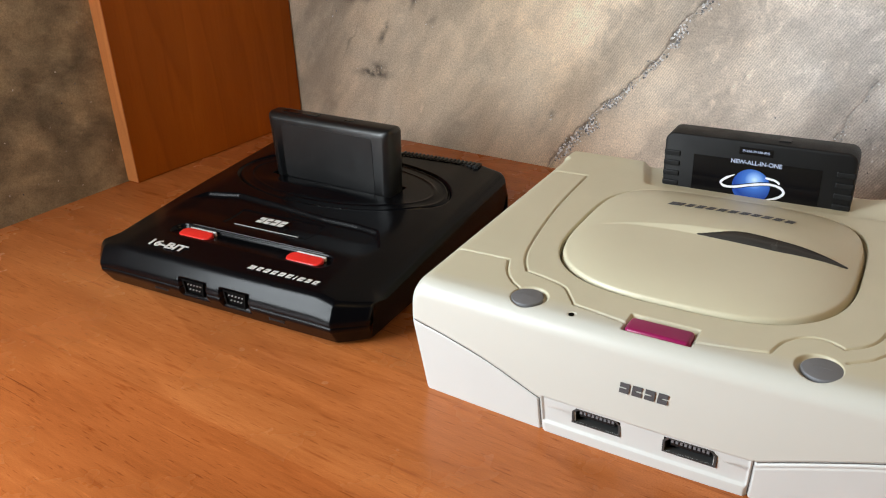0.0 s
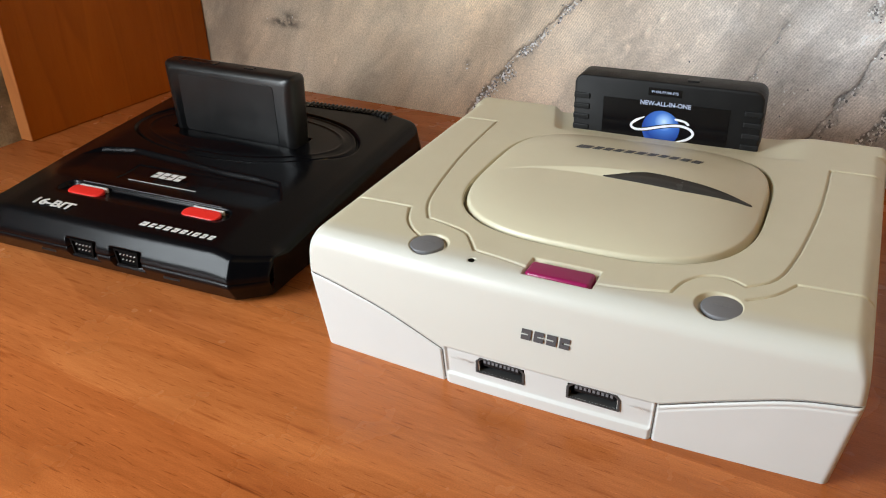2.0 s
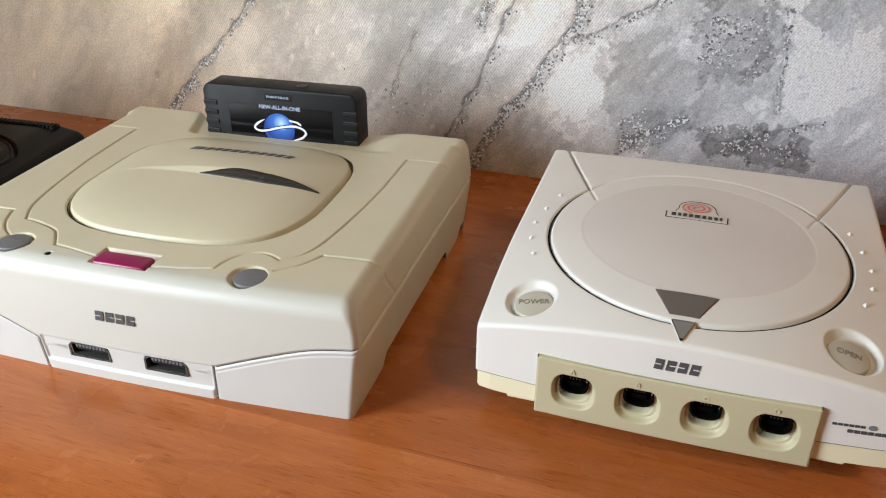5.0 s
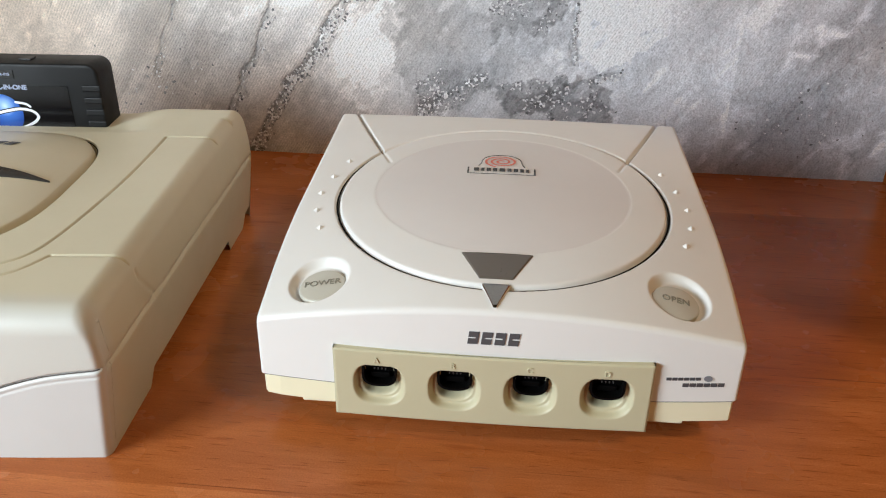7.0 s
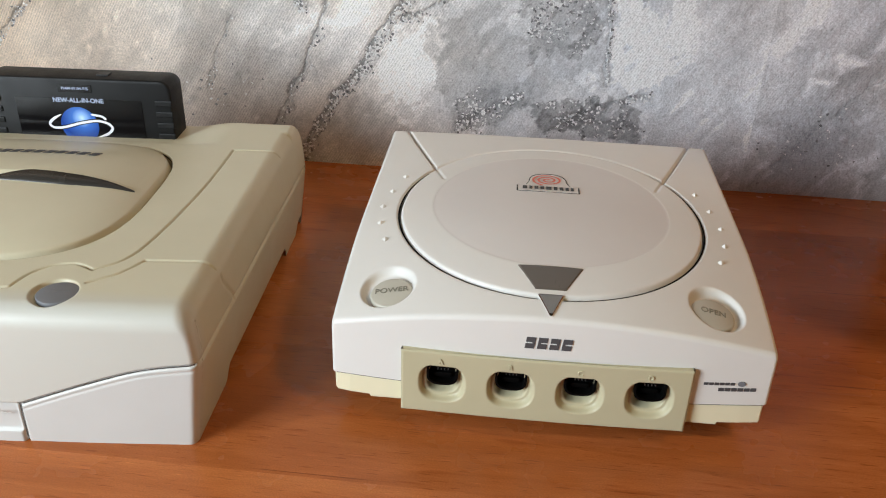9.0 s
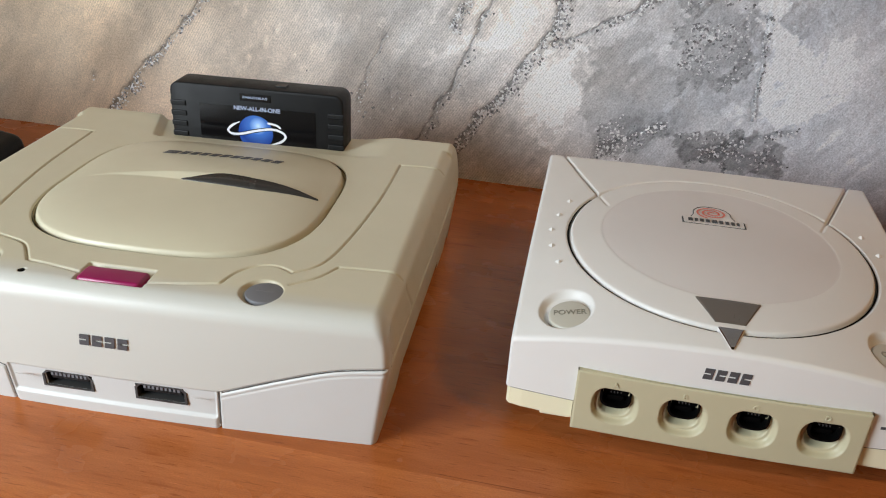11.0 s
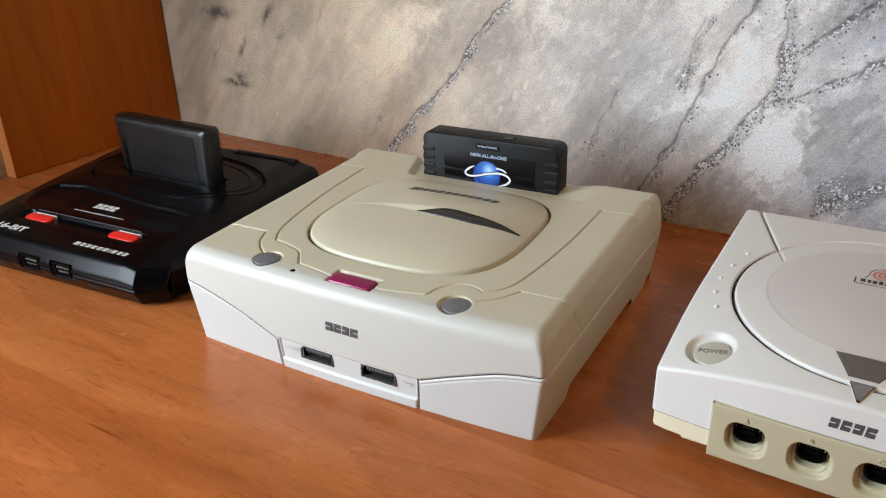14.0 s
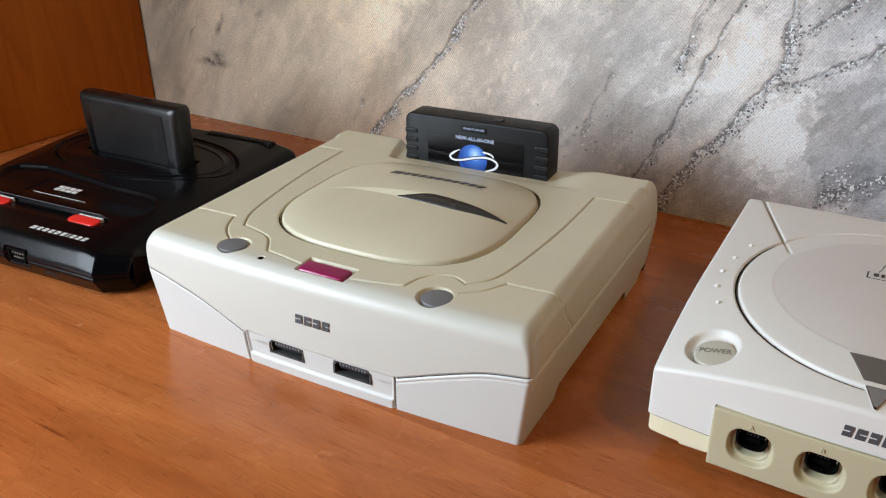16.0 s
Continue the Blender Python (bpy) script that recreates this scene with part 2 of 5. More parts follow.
    nt.links.new(ramp(nt, smear, [(0.3, (gloss * 0.85,) * 3), (0.7, (gloss * 1.3,) * 3)]), b.inputs["Roughness"])
    bump(nt, b, streak, 0.12, 0.0004)
    return m


MAT["desk"] = wood_material("cherry_laminate", (0.34, 0.098, 0.026), (0.45, 0.140, 0.039), (0.56, 0.195, 0.060), "x", 0.24, 1.0, 0.24, ((0.95, 0.93, 0.9), (0.98, 0.96, 0.94), (1.0, 0.98, 0.96), (0.90, 0.845, 0.80), (1.0, 1.01, 1.02), (0.90, 0.87, 0.84), (0.96, 0.95, 0.93), (0.92, 0.88, 0.85), (0.97, 0.95, 0.93), (0.9, 0.9, 0.9)))
MAT["board"] = wood_material("cherry_board", (0.345, 0.089, 0.005), (0.40, 0.109, 0.0065), (0.44, 0.128, 0.009), "z", 0.5, 1.0, 0.2)
MAT["edging"] = wood_material("cherry_edge_band", (0.50, 0.17, 0.05), (0.58, 0.21, 0.065), (0.64, 0.25, 0.085), "z", 0.4)


def wallpaper_material(name):
    """Marbled wallpaper: tone and veins are laid in the sheet's own pattern, fine ribs and foil glitter added here."""
    m, nt, b = nodes_of(name)
    at = nt.nodes.new("ShaderNodeAttribute")
    at.attribute_name = "pattern"
    gl = nt.nodes.new("ShaderNodeAttribute")
    gl.attribute_name = "foil"
    rel = nt.nodes.new("ShaderNodeAttribute")
    rel.attribute_name = "relief"
    v = mapped(nt)
    rib = nt.nodes.new("ShaderNodeTexWave")
    rib.inputs["Scale"].default_value = 170.0
    rib.inputs["Distortion"].default_value = 1.6
    rib.inputs["Detail"].default_value = 2.0
    rib.inputs["Detail Scale"].default_value = 1.4
    nt.links.new(mapped(nt, (1, 1, 1), (0, radians(-32), 0)), rib.inputs["Vector"])
    speck = noise_of(nt, v, 640.0, 4.0, 0.75)
    mixc = nt.nodes.new("ShaderNodeMix")
    mixc.data_type, mixc.blend_type = "RGBA", "MULTIPLY"
    mixc.inputs[0].default_value = 1.0
    nt.links.new(at.outputs["Color"], mixc.inputs[6])
    # ribs also lighten and darken the colour, their relief shading painted in
    ribc = nt.nodes.new("ShaderNodeMath")
    ribc.operation = "MULTIPLY_ADD"
    nt.links.new(rib.outputs["Fac"], ribc.inputs[0])
    nt.links.new(rel.outputs["Fac"], ribc.inputs[1])
    nt.links.new(speck, ribc.inputs[2])
    nt.links.new(ramp(nt, ribc.outputs[0], [(0.28, (0.54, 0.54, 0.54)), (0.92, (1.36, 1.36, 1.36))]), mixc.inputs[7])
    # foil flakes
    vor = nt.nodes.new("ShaderNodeTexVoronoi")
    vor.inputs["Scale"].default_value = 680.0
    nt.links.new(v, vor.inputs["Vector"])
    sep = nt.nodes.new("ShaderNodeSeparateColor")
    nt.links.new(vor.outputs["Color"], sep.inputs[0])
    cmp_ = nt.nodes.new("ShaderNodeMath")
    cmp_.operation = "LESS_THAN"
    nt.links.new(sep.outputs[0], cmp_.inputs[0])
    nt.links.new(gl.outputs["Fac"], cmp_.inputs[1])
    mixf = nt.nodes.new("ShaderNodeMix")
    mixf.data_type = "RGBA"
    nt.links.new(cmp_.outputs[0], mixf.inputs[0])
    nt.links.new(mixc.outputs[2], mixf.inputs[6])
    nt.links.new(ramp(nt, sep.outputs[1], [(0.0, (0.16, 0.16, 0.165)), (0.36, (0.40, 0.40, 0.41)), (0.60, (0.96, 0.96, 0.96))]), mixf.inputs[7])
    nt.links.new(mixf.outputs[2], b.inputs["Base Color"])
    met = nt.nodes.new("ShaderNodeMath")
    met.operation = "MULTIPLY"
    nt.links.new(cmp_.outputs[0], met.inputs[0])
    met.inputs[1].default_value = 0.18
    nt.links.new(met.outputs[0], b.inputs["Metallic"])
    nt.links.new(ramp(nt, cmp_.outputs[0], [(0.0, (0.42,) * 3), (1.0, (0.22,) * 3)]), b.inputs["Roughness"])
    # relief: ribs and flakes tilted by chance
    hsum = nt.nodes.new("ShaderNodeMath")
    hsum.operation = "MULTIPLY_ADD"
    nt.links.new(rib.outputs["Fac"], hsum.inputs[0])
    nt.links.new(rel.outputs["Fac"], hsum.inputs[1])
    nt.links.new(speck, hsum.inputs[2])
    hb = nt.nodes.new("ShaderNodeMath")
    hb.operation = "MULTIPLY_ADD"
    nt.links.new(vor.outputs["Distance"], hb.inputs[0])
    nt.links.new(gl.outputs["Fac"], hb.inputs[1])
    nt.links.new(hsum.outputs[0], hb.inputs[2])
    bump(nt, b, hb.outputs[0], 0.9, 0.0012)
    return m


MAT["wallpaper"] = wallpaper_material("marbled_wallpaper")
# plaster of the unseen room, dark and warm to weaken the bounced light
MAT["plaster"] = plastic("room_plaster", (0.125, 0.095, 0.06), (0.15, 0.115, 0.075), 0.8)
MAT["floorwood"] = wood_material("floor_boards", (0.20, 0.10, 0.05), (0.27, 0.14, 0.07), (0.33, 0.18, 0.09), "x", 0.45, 0.3)

# ---- building helpers ----
def mesh_ob(name, me, mat, parent=None, label="", smooth=True):
    if smooth:
        me.polygons.foreach_set("use_smooth", np.ones(len(me.polygons), dtype=bool))
    me.materials.append(MAT[mat] if isinstance(mat, str) else mat)
    ob = new(name, me)
    if parent is not None:
        ob.parent = parent
    if label:
        ob["label"] = label
    return ob


def part(name, bm, mat, parent=None, label="", smooth=False):
    me = bpy.data.meshes.new(name)
    bm.normal_update()
    bm.to_mesh(me)
    bm.free()
    return mesh_ob(name, me, mat, parent, label, smooth)


def thing(name, m, label, category, group=""):
    ob = new(name)
    ob.empty_display_size = 0.02
    ob.matrix_world = m
    return tagged(ob, label, category, group)


def sheet(name, V, mat, parent=None, label="", mask=None, flip=False, attrs=None):
    """A fine grid of points (nu, nv, 3) as one mesh; mask picks the cells that are kept."""
    nu, nv = V.shape[:2]
    idx = np.arange(nu * nv).reshape(nu, nv)
    q = np.stack([idx[:-1, :-1], idx[1:, :-1], idx[1:, 1:], idx[:-1, 1:]], -1)
    q = q[mask] if mask is not None else q.reshape(-1, 4)
    if flip:
        q = q[:, ::-1]
    used, inv = np.unique(q, return_inverse=True)
    q = inv.reshape(-1, 4)
    co = V.reshape(-1, 3)[used]
    me = bpy.data.meshes.new(name)
    me.vertices.add(len(co))
    me.vertices.foreach_set("co", co.astype(np.float32).ravel())
    me.loops.add(q.size)
    me.loops.foreach_set("vertex_index", q.astype(np.int32).ravel())
    me.polygons.add(len(q))
    me.polygons.foreach_set("loop_start", np.arange(0, q.size, 4, dtype=np.int32))
    me.update(calc_edges=True)
    for key, val in (attrs or {}).items():
        flat = val.reshape(nu * nv, -1)[used]
        if flat.shape[1] == 1:
            a = me.attributes.new(key, "FLOAT", "POINT")
            a.data.foreach_set("value", flat.astype(np.float32).ravel())
        else:
            a = me.attributes.new(key, "FLOAT_COLOR", "POINT")
            a.data.foreach_set("color", np.c_[flat, np.ones(len(flat))].astype(np.float32).ravel())
    return mesh_ob(name, me, mat, parent, label)


def box_bm(x0, x1, y0, y1, z0, z1, r=0.0, seg=2, bm=None):
    bm = bm or bmesh.new()
    made = bmesh.ops.create_cube(bm, size=1.0)["verts"]
    for v in made:
        v.co = ((x0 + x1) / 2 + v.co.x * (x1 - x0), (y0 + y1) / 2 + v.co.y * (y1 - y0), (z0 + z1) / 2 + v.co.z * (z1 - z0))
    if r > 0:
        edges = list({e for v in made for e in v.link_edges})
        bmesh.ops.bevel(bm, geom=edges, offset=r, segments=seg, profile=0.5, affect="EDGES")
    return bm


def prism_bm(pts, h0, h1, axis="z", r=0.0, seg=2, bm=None):
    """A closed outline pushed from h0 to h1 along an axis; r rounds the rim at h1."""
    bm = bm or bmesh.new()
    put = {"z": lambda a, b, h: (a, b, h), "y": lambda a, b, h: (a, h, b)}[axis]
    lo = [bm.verts.new(put(a, b, h0)) for a, b in pts]
    hi = [bm.verts.new(put(a, b, h1)) for a, b in pts]
    n = len(pts)
    f1 = bm.faces.new(hi)
    bm.faces.new(lo[::-1])
    for i in range(n):
        bm.faces.new((lo[i], lo[(i + 1) % n], hi[(i + 1) % n], hi[i]))
    bmesh.ops.recalc_face_normals(bm, faces=bm.faces[:])
    if r > 0:
        bmesh.ops.bevel(bm, geom=list(f1.edges), offset=r, segments=seg, profile=0.5, affect="EDGES")
    return bm


def ring_pts(cx, cy, rx, ry, n=40, power=2.0, a0=0.0, a1=2 * math.pi):
    out = []
    closed = abs(a1 - a0 - 2 * math.pi) < 1e-6
    for i in range(n if closed else n + 1):
        a = a0 + (a1 - a0) * i / n
        c, s = math.cos(a), math.sin(a)
        out.append((cx + rx * math.copysign(abs(c) ** (2 / power), c), cy + ry * math.copysign(abs(s) ** (2 / power), s)))
    return out


def round_rect(x0, x1, y0, y1, r, n=5):
    out = []
    for cx, cy, a in ((x1 - r, y0 + r, -90), (x1 - r, y1 - r, 0), (x0 + r, y1 - r, 90), (x0 + r, y0 + r, 180)):
        for i in range(n + 1):
            t = radians(a + 90 * i / n)
            out.append((cx + r * math.cos(t), cy + r * math.sin(t)))
    return out


def spline(points, per=14):
    """A smooth line through a few control points (Catmull-Rom)."""
    p = [np.array(points[0], float)] + [np.array(q, float) for q in points] + [np.array(points[-1], float)]
    out = []
    for i in range(1, len(p) - 2):
        for k in range(per):
            t = k / per
            out.append(0.5 * (2 * p[i] + (p[i + 1] - p[i - 1]) * t + (2 * p[i - 1] - 5 * p[i] + 4 * p[i + 1] - p[i + 2]) * t * t + (3 * p[i] - p[i - 1] - 3 * p[i + 1] + p[i + 2]) * t ** 3))
    out.append(p[-2])
    return np.array(out)


def dist_line(X, Y, line):
    """Distance of every grid point from a polyline."""
    d = np.full(X.shape, 1e9)
    lo, hi = line.min(0) - 0.006, line.max(0) + 0.006
    sel = (X > lo[0]) & (X < hi[0]) & (Y > lo[1]) & (Y < hi[1])
    x, y, best = X[sel], Y[sel], np.full(sel.sum(), 1e9)
    for a, b in zip(line[:-1], line[1:]):
        ab = b - a
        t = np.clip(((x - a[0]) * ab[0] + (y - a[1]) * ab[1]) / max(ab @ ab, 1e-12), 0, 1)
        best = np.minimum(best, np.hypot(x - a[0] - t * ab[0], y - a[1] - t * ab[1]))
    d[sel] = best
    return d


def groove(d, width, depth):
    return -depth * np.exp(-((d / width) ** 2))


def step(x, a, b):
    t = np.clip((x - a) / (b - a), 0, 1)
    return t * t * (3 - 2 * t)


def rounded(a, b, pitch, r, n=7):
    """Grid positions from a to b, gathered in the rounded ends."""
    k = r * (1 - np.sin(np.linspace(0, math.pi / 2, n)))[::-1]
    inner = np.linspace(a + r, b - r, max(2, int((b - a - 2 * r) / pitch)))
    return np.concatenate([a + k[:-1], inner, (b - k[::-1])[1:]])


def roll_off(d, r):
    """How far a surface falls within r of its rounded edge."""
    q = np.clip(r - d, 0, r)
    return r - np.sqrt(np.maximum(r * r - q * q, 0))


def fbm(X, Y, scale, octaves=5, rough=0.55, seed=0):
    """Value noise on a grid, 0 to 1."""
    rng = np.random.RandomState(seed)
    total, amp, norm = np.zeros(X.shape), 1.0, 0.0
    for o in range(octaves):
        tab = rng.rand(64, 64)
        x, y = X * scale * 2 ** o + 17.3 * o, Y * scale * 2 ** o + 5.1 * o
        xi, yi = np.floor(x).astype(int), np.floor(y).astype(int)
        u, v = x - xi, y - yi
        u, v = u * u * (3 - 2 * u), v * v * (3 - 2 * v)
        g = lambda i, j: tab[(xi + i) % 64, (yi + j) % 64]
        total += amp * ((g(0, 0) * (1 - u) + g(1, 0) * u) * (1 - v) + (g(0, 1) * (1 - u) + g(1, 1) * u) * v)
        norm += amp
        amp *= rough
    return total / norm


def letters(name, text, size, mat, parent, m, depth=0.0002, stretch=1.0, label="", bold=0.0, shear=0.0):
    cu = bpy.data.curves.new(name, "FONT")
    cu.body, cu.size, cu.extrude, cu.align_x, cu.align_y, cu.offset, cu.shear = text, size, depth, "CENTER", "CENTER", bold, shear
    tmp = bpy.data.objects.new(name, cu)
    me = bpy.data.meshes.new_from_object(tmp)
    bpy.data.objects.remove(tmp)
    me.transform(m @ Matrix.Diagonal((stretch, 1, 1, 1)))
    return mesh_ob(name, me, mat, parent, label, smooth=False)


def bars(name, widths, height, gap, mat, parent, m, depth=0.0003, lean=0.0, label="", slit=False, drape_by=None):
    """A row of plain upright blocks, each a part of its own, in the place of a brand's letters."""
    made = []
    x = -(sum(widths) + gap * (len(widths) - 1)) / 2
    for i, w in enumerate(widths):
        h, s = height / 2, height * 0.07
        pts = [(x, -h), (x + w, -h), (x + w, h), (x, h)]
        if slit:
            cut = [(x + w, -s), (x + w * 0.3, -s), (x + w * 0.3, s), (x + w, s)] if i % 2 else [(x, s), (x + w * 0.7, s), (x + w * 0.7, -s), (x, -s)]
            pts = [pts[0], pts[1], *cut, pts[2], pts[3]] if i % 2 else [*pts, *cut]
        bm = prism_bm([(a + lean * c, c) for a, c in pts], 0, depth, "z")
        bm.transform(m)
        if drape_by:
            for v in bm.verts:
                v.co = drape_by(v.co)
        made.append(part(name, bm, mat, parent, label))
        x += w + gap
    return made


FRONT = Matrix.Rotation(radians(90), 4, "X")


def upright(x, y, z):
    return Matrix.Translation((x, y, z)) @ FRONT


# ---- the niche: desk, back wall, side boards, room ----
XL, XR, YW, ROOM_H = -0.430, 0.665, 0.353, 1.75
WIN = (-1.25, -0.38, 0.05, 0.70)


def plain_box(name, x0, x1, y0, y1, z0, z1, mat, label="", category="", kind="structure", r=0.0):
    ob = part(name, box_bm(x0, x1, y0, y1, z0, z1, r), mat)
    return tagged(ob, label, category, "", kind)


plain_box("desk_top", -0.446, 1.25, -0.42, YW, -0.03, 0.0, "desk", "cherry laminate desk top with fine streaked grain", "desk top", r=0.0015)


def blobs(x, z, rows, tilt):
    """Soft patches (x, z, half width across, half length along, strength), all leaning the same way."""
    out = np.zeros(x.shape)
    c, s = math.cos(tilt), math.sin(tilt)
    for cx, cz, ra, rb, w in rows:
        p, q = (x - cx) * c + (z - cz) * s, -(x - cx) * s + (z - cz) * c
        out = np.maximum(out, w * np.exp(-(q / ra) ** 2 - (p / rb) ** 2))
    return out


def inside(x, z, corners):
    """Signed distance to a closed outline, positive within it."""
    p = np.array(corners + corners[:1])
    odd = np.zeros(x.shape, bool)
    for (ax, az), (bx, bz) in zip(p[:-1], p[1:]):
        if az != bz:
            odd ^= ((az > z) != (bz > z)) & (x < (bx - ax) * (z - az) / (bz - az) + ax)
    return np.where(odd, 1, -1) * dist_line(x, z, p)


# broad patches of the marbling behind the four-socket console, then a soft darker patch
PALE_A = [(0.293, 0.113), (0.306, 0.119), (0.308, 0.097), (0.308, 0.067), (0.296, 0.06), (0.291, 0.039), (0.285, 0.04), (0.278, 0.054), (0.263, 0.062), (0.262, 0.08), (0.279, 0.101)]
GREY_B = [(0.311, 0.115), (0.351, 0.127), (0.37, 0.112), (0.383, 0.091), (0.382, 0.064), (0.347, 0.056), (0.326, 0.035), (0.313, 0.057), (0.311, 0.093)]
MAUVE_C = [(0.373, 0.133), (0.378, 0.151), (0.378, 0.185), (0.422, 0.189), (0.431, 0.139), (0.432, 0.117), (0.429, 0.098), (0.414, 0.092), (0.386, 0.092), (0.375, 0.112)]
PALE_D = [(0.432, 0.16), (0.435, 0.186), (0.447, 0.187), (0.45, 0.149), (0.473, 0.13), (0.491, 0.145), (0.497, 0.127), (0.49, 0.101), (0.48, 0.083), (0.462, 0.071), (0.445, 0.072), (0.438, 0.088), (0.438, 0.118)]
DARK_F = [(0.326, 0.06), (0.345, 0.066), (0.37, 0.065), (0.38, 0.059), (0.362, 0.038), (0.344, 0.028), (0.328, 0.035)]
DARK_G = [(0.381, 0.056), (0.407, 0.063), (0.458, 0.071), (0.465, 0.056), (0.462, 0.035), (0.388, 0.032)]
DARKER_H = [(0.232, 0.039), (0.262, 0.057), (0.283, 0.05), (0.291, 0.027), (0.325, 0.039), (0.33, 0.014), (0.23, 0.005)]


def wall_pattern(X, Z):
    """Wallpaper marbling, diagonal cracks with silver glitter; light painted in, warm west, cool grey east."""
    U, V = X * 0.62 + Z * 0.78, -X * 0.78 + Z * 0.62
    wob = lambda k, f, seed: k * (fbm(X, Z, f, 5, 0.6, seed) - 0.5)
    wx, wz = X + wob(0.05, 16, 3), Z + wob(0.05, 16, 4)
    cloud = fbm(U * 0.55 + wob(0.07, 9, 21), V * 1.25 + wob(0.07, 9, 22), 15, 6, 0.6, 5)
    brush = fbm(U * 0.28 + wob(0.02, 20, 23), V * 2.2, 30, 4, 0.6, 7)
    mottle = fbm(wx, wz, 55, 5, 0.68, 6)
    grit = fbm(X, Z, 260, 3, 0.7, 15)
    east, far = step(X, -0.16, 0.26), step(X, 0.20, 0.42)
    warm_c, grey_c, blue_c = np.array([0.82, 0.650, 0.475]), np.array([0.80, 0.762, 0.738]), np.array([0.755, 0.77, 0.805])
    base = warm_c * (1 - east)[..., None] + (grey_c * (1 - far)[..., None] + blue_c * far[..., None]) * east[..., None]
    ex, ez = X + wob(0.010, 34, 73) + wob(0.008, 120, 75), Z + wob(0.010, 34, 74) + wob(0.008, 120, 76)
    pale = blobs(wx, wz, ((0.515, 0.135, 0.012, 0.04, 0.4), (0.542, 0.030, 0.012, 0.035, 0.75), (0.345, 0.155, 0.018, 0.04, 0.7), (0.07, 0.170, 0.03, 0.05, 0.5), (0.03, 0.20, 0.02, 0.04, 0.45), (-0.06, 0.15, 0.025, 0.07, 0.85), (0.235, 0.12, 0.010, 0.05, 0.5), (-0.20, 0.10, 0.03, 0.05, 0.30), (-0.12, 0.18, 0.02, 0.06, 0.35), (0.655, 0.02, 0.012, 0.04, 0.7), (0.605, 0.10, 0.006, 0.03, 0.8), (0.575, 0.13, 0.012, 0.03, 0.5), (-0.31, 0.11, 0.03, 0.03, 0.3)), 0.95)
    dark = blobs(wx, wz, ((0.60, 0.040, 0.022, 0.05, 0.15), (0.33, 0.195, 0.02, 0.05, 0.45), (0.12, 0.055, 0.02, 0.06, 0.3)), 0.25)
    dark = np.maximum(dark, blobs(wx, wz, ((0.034, 0.215, 0.010, 0.022, 0.55),), 1.0))
    near = (X > 0.18) & (X < 0.56) & (Z > -0.02) & (Z < 0.23)
    ragged = wob(0.030, 60, 77) + wob(0.012, 190, 78) + 0.010 * (mottle - 0.5)

    def patch(corners, soft=0.0014):
        m = np.zeros(X.shape)
        m[near] = step(inside(ex[near], ez[near], corners) + ragged[near], -soft, soft)
        return m

    p_a, p_b, p_c, p_d = patch(PALE_A), patch(GREY_B, 0.0014), patch(MAUVE_C), patch(PALE_D)
    p_f, p_g, p_h = patch(DARK_F, 0.002), patch(DARK_G, 0.0012), patch(DARKER_H, 0.008)
    sx, sz = X + wob(0.010, 60, 71), Z + wob(0.010, 60, 72)
    scar = blobs(sx, sz, ((-0.318, 0.068, 0.0042, 0.019, 1.0), (-0.312, 0.075, 0.005, 0.009, 0.7), (-0.335, 0.147, 0.0060, 0.020, 0.9)), 0.05)
    scar = np.maximum(scar, blobs(sx, sz, ((-0.305, 0.108, 0.0030, 0.012, 0.65), (-0.298, 0.119, 0.0022, 0.006, 0.5), (-0.257, 0.150, 0.0040, 0.014, 0.8), (-0.240, 0.128, 0.004, 0.009, 0.35), (-0.180, 0.155, 0.0025, 0.012, 0.3), (-0.107, 0.052, 0.003, 0.004, 0.45), (-0.345, 0.10, 0.0012, 0.02, 0.4)), 0.95))
    chips = blobs(sx, sz, ((0.064, 0.106, 0.0022, 0.0046, 1.0), (0.052, 0.094, 0.0020, 0.0034, 1.0), (0.038, 0.081, 0.0022, 0.0036, 0.9), (0.106, 0.116, 0.002, 0.003, 0.8), (0.096, 0.094, 0.003, 0.006, 0.8), (0.079, 0.088, 0.002, 0.004, 0.7), (0.083, 0.145, 0.002, 0.005, 0.7), (0.066, 0.110, 0.0015, 0.003, 0.8), (-0.258, 0.037, 0.002, 0.004, 0.7), (-0.13, 0.125, 0.0016, 0.004, 0.5), (0.12, 0.165, 0.003, 0.009, 0.6)), 1.1)
    shade = blobs(sx, sz, ((0.0605, 0.104, 0.0022, 0.0046, 0.8), (0.049, 0.092, 0.0020, 0.0034, 0.8), (0.035, 0.079, 0.0022, 0.0036, 0.7), (0.080, 0.143, 0.002, 0.005, 0.6)), 1.1)
    swirl = step(cloud, 0.30, 0.70)
    # the west starts darker: its weaker light is put into the tone
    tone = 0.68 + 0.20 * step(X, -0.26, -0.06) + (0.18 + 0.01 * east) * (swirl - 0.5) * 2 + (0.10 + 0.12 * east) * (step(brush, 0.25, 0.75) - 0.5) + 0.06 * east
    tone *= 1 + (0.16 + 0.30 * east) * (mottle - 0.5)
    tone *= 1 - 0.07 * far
    tone += (0.35 + 0.45 * east + 0.22 * far) * np.minimum(pale, 1.1) * step(cloud * 0.35 + mottle * 0.6 + 0.12 * np.minimum(pale, 1.2), 0.36, 0.62)
    rake = fbm(U * 0.5, V * 3.2, 60, 4, 0.65, 79)
    fine = 1 + 0.55 * (mottle - 0.5) + 0.35 * (grit - 0.5)
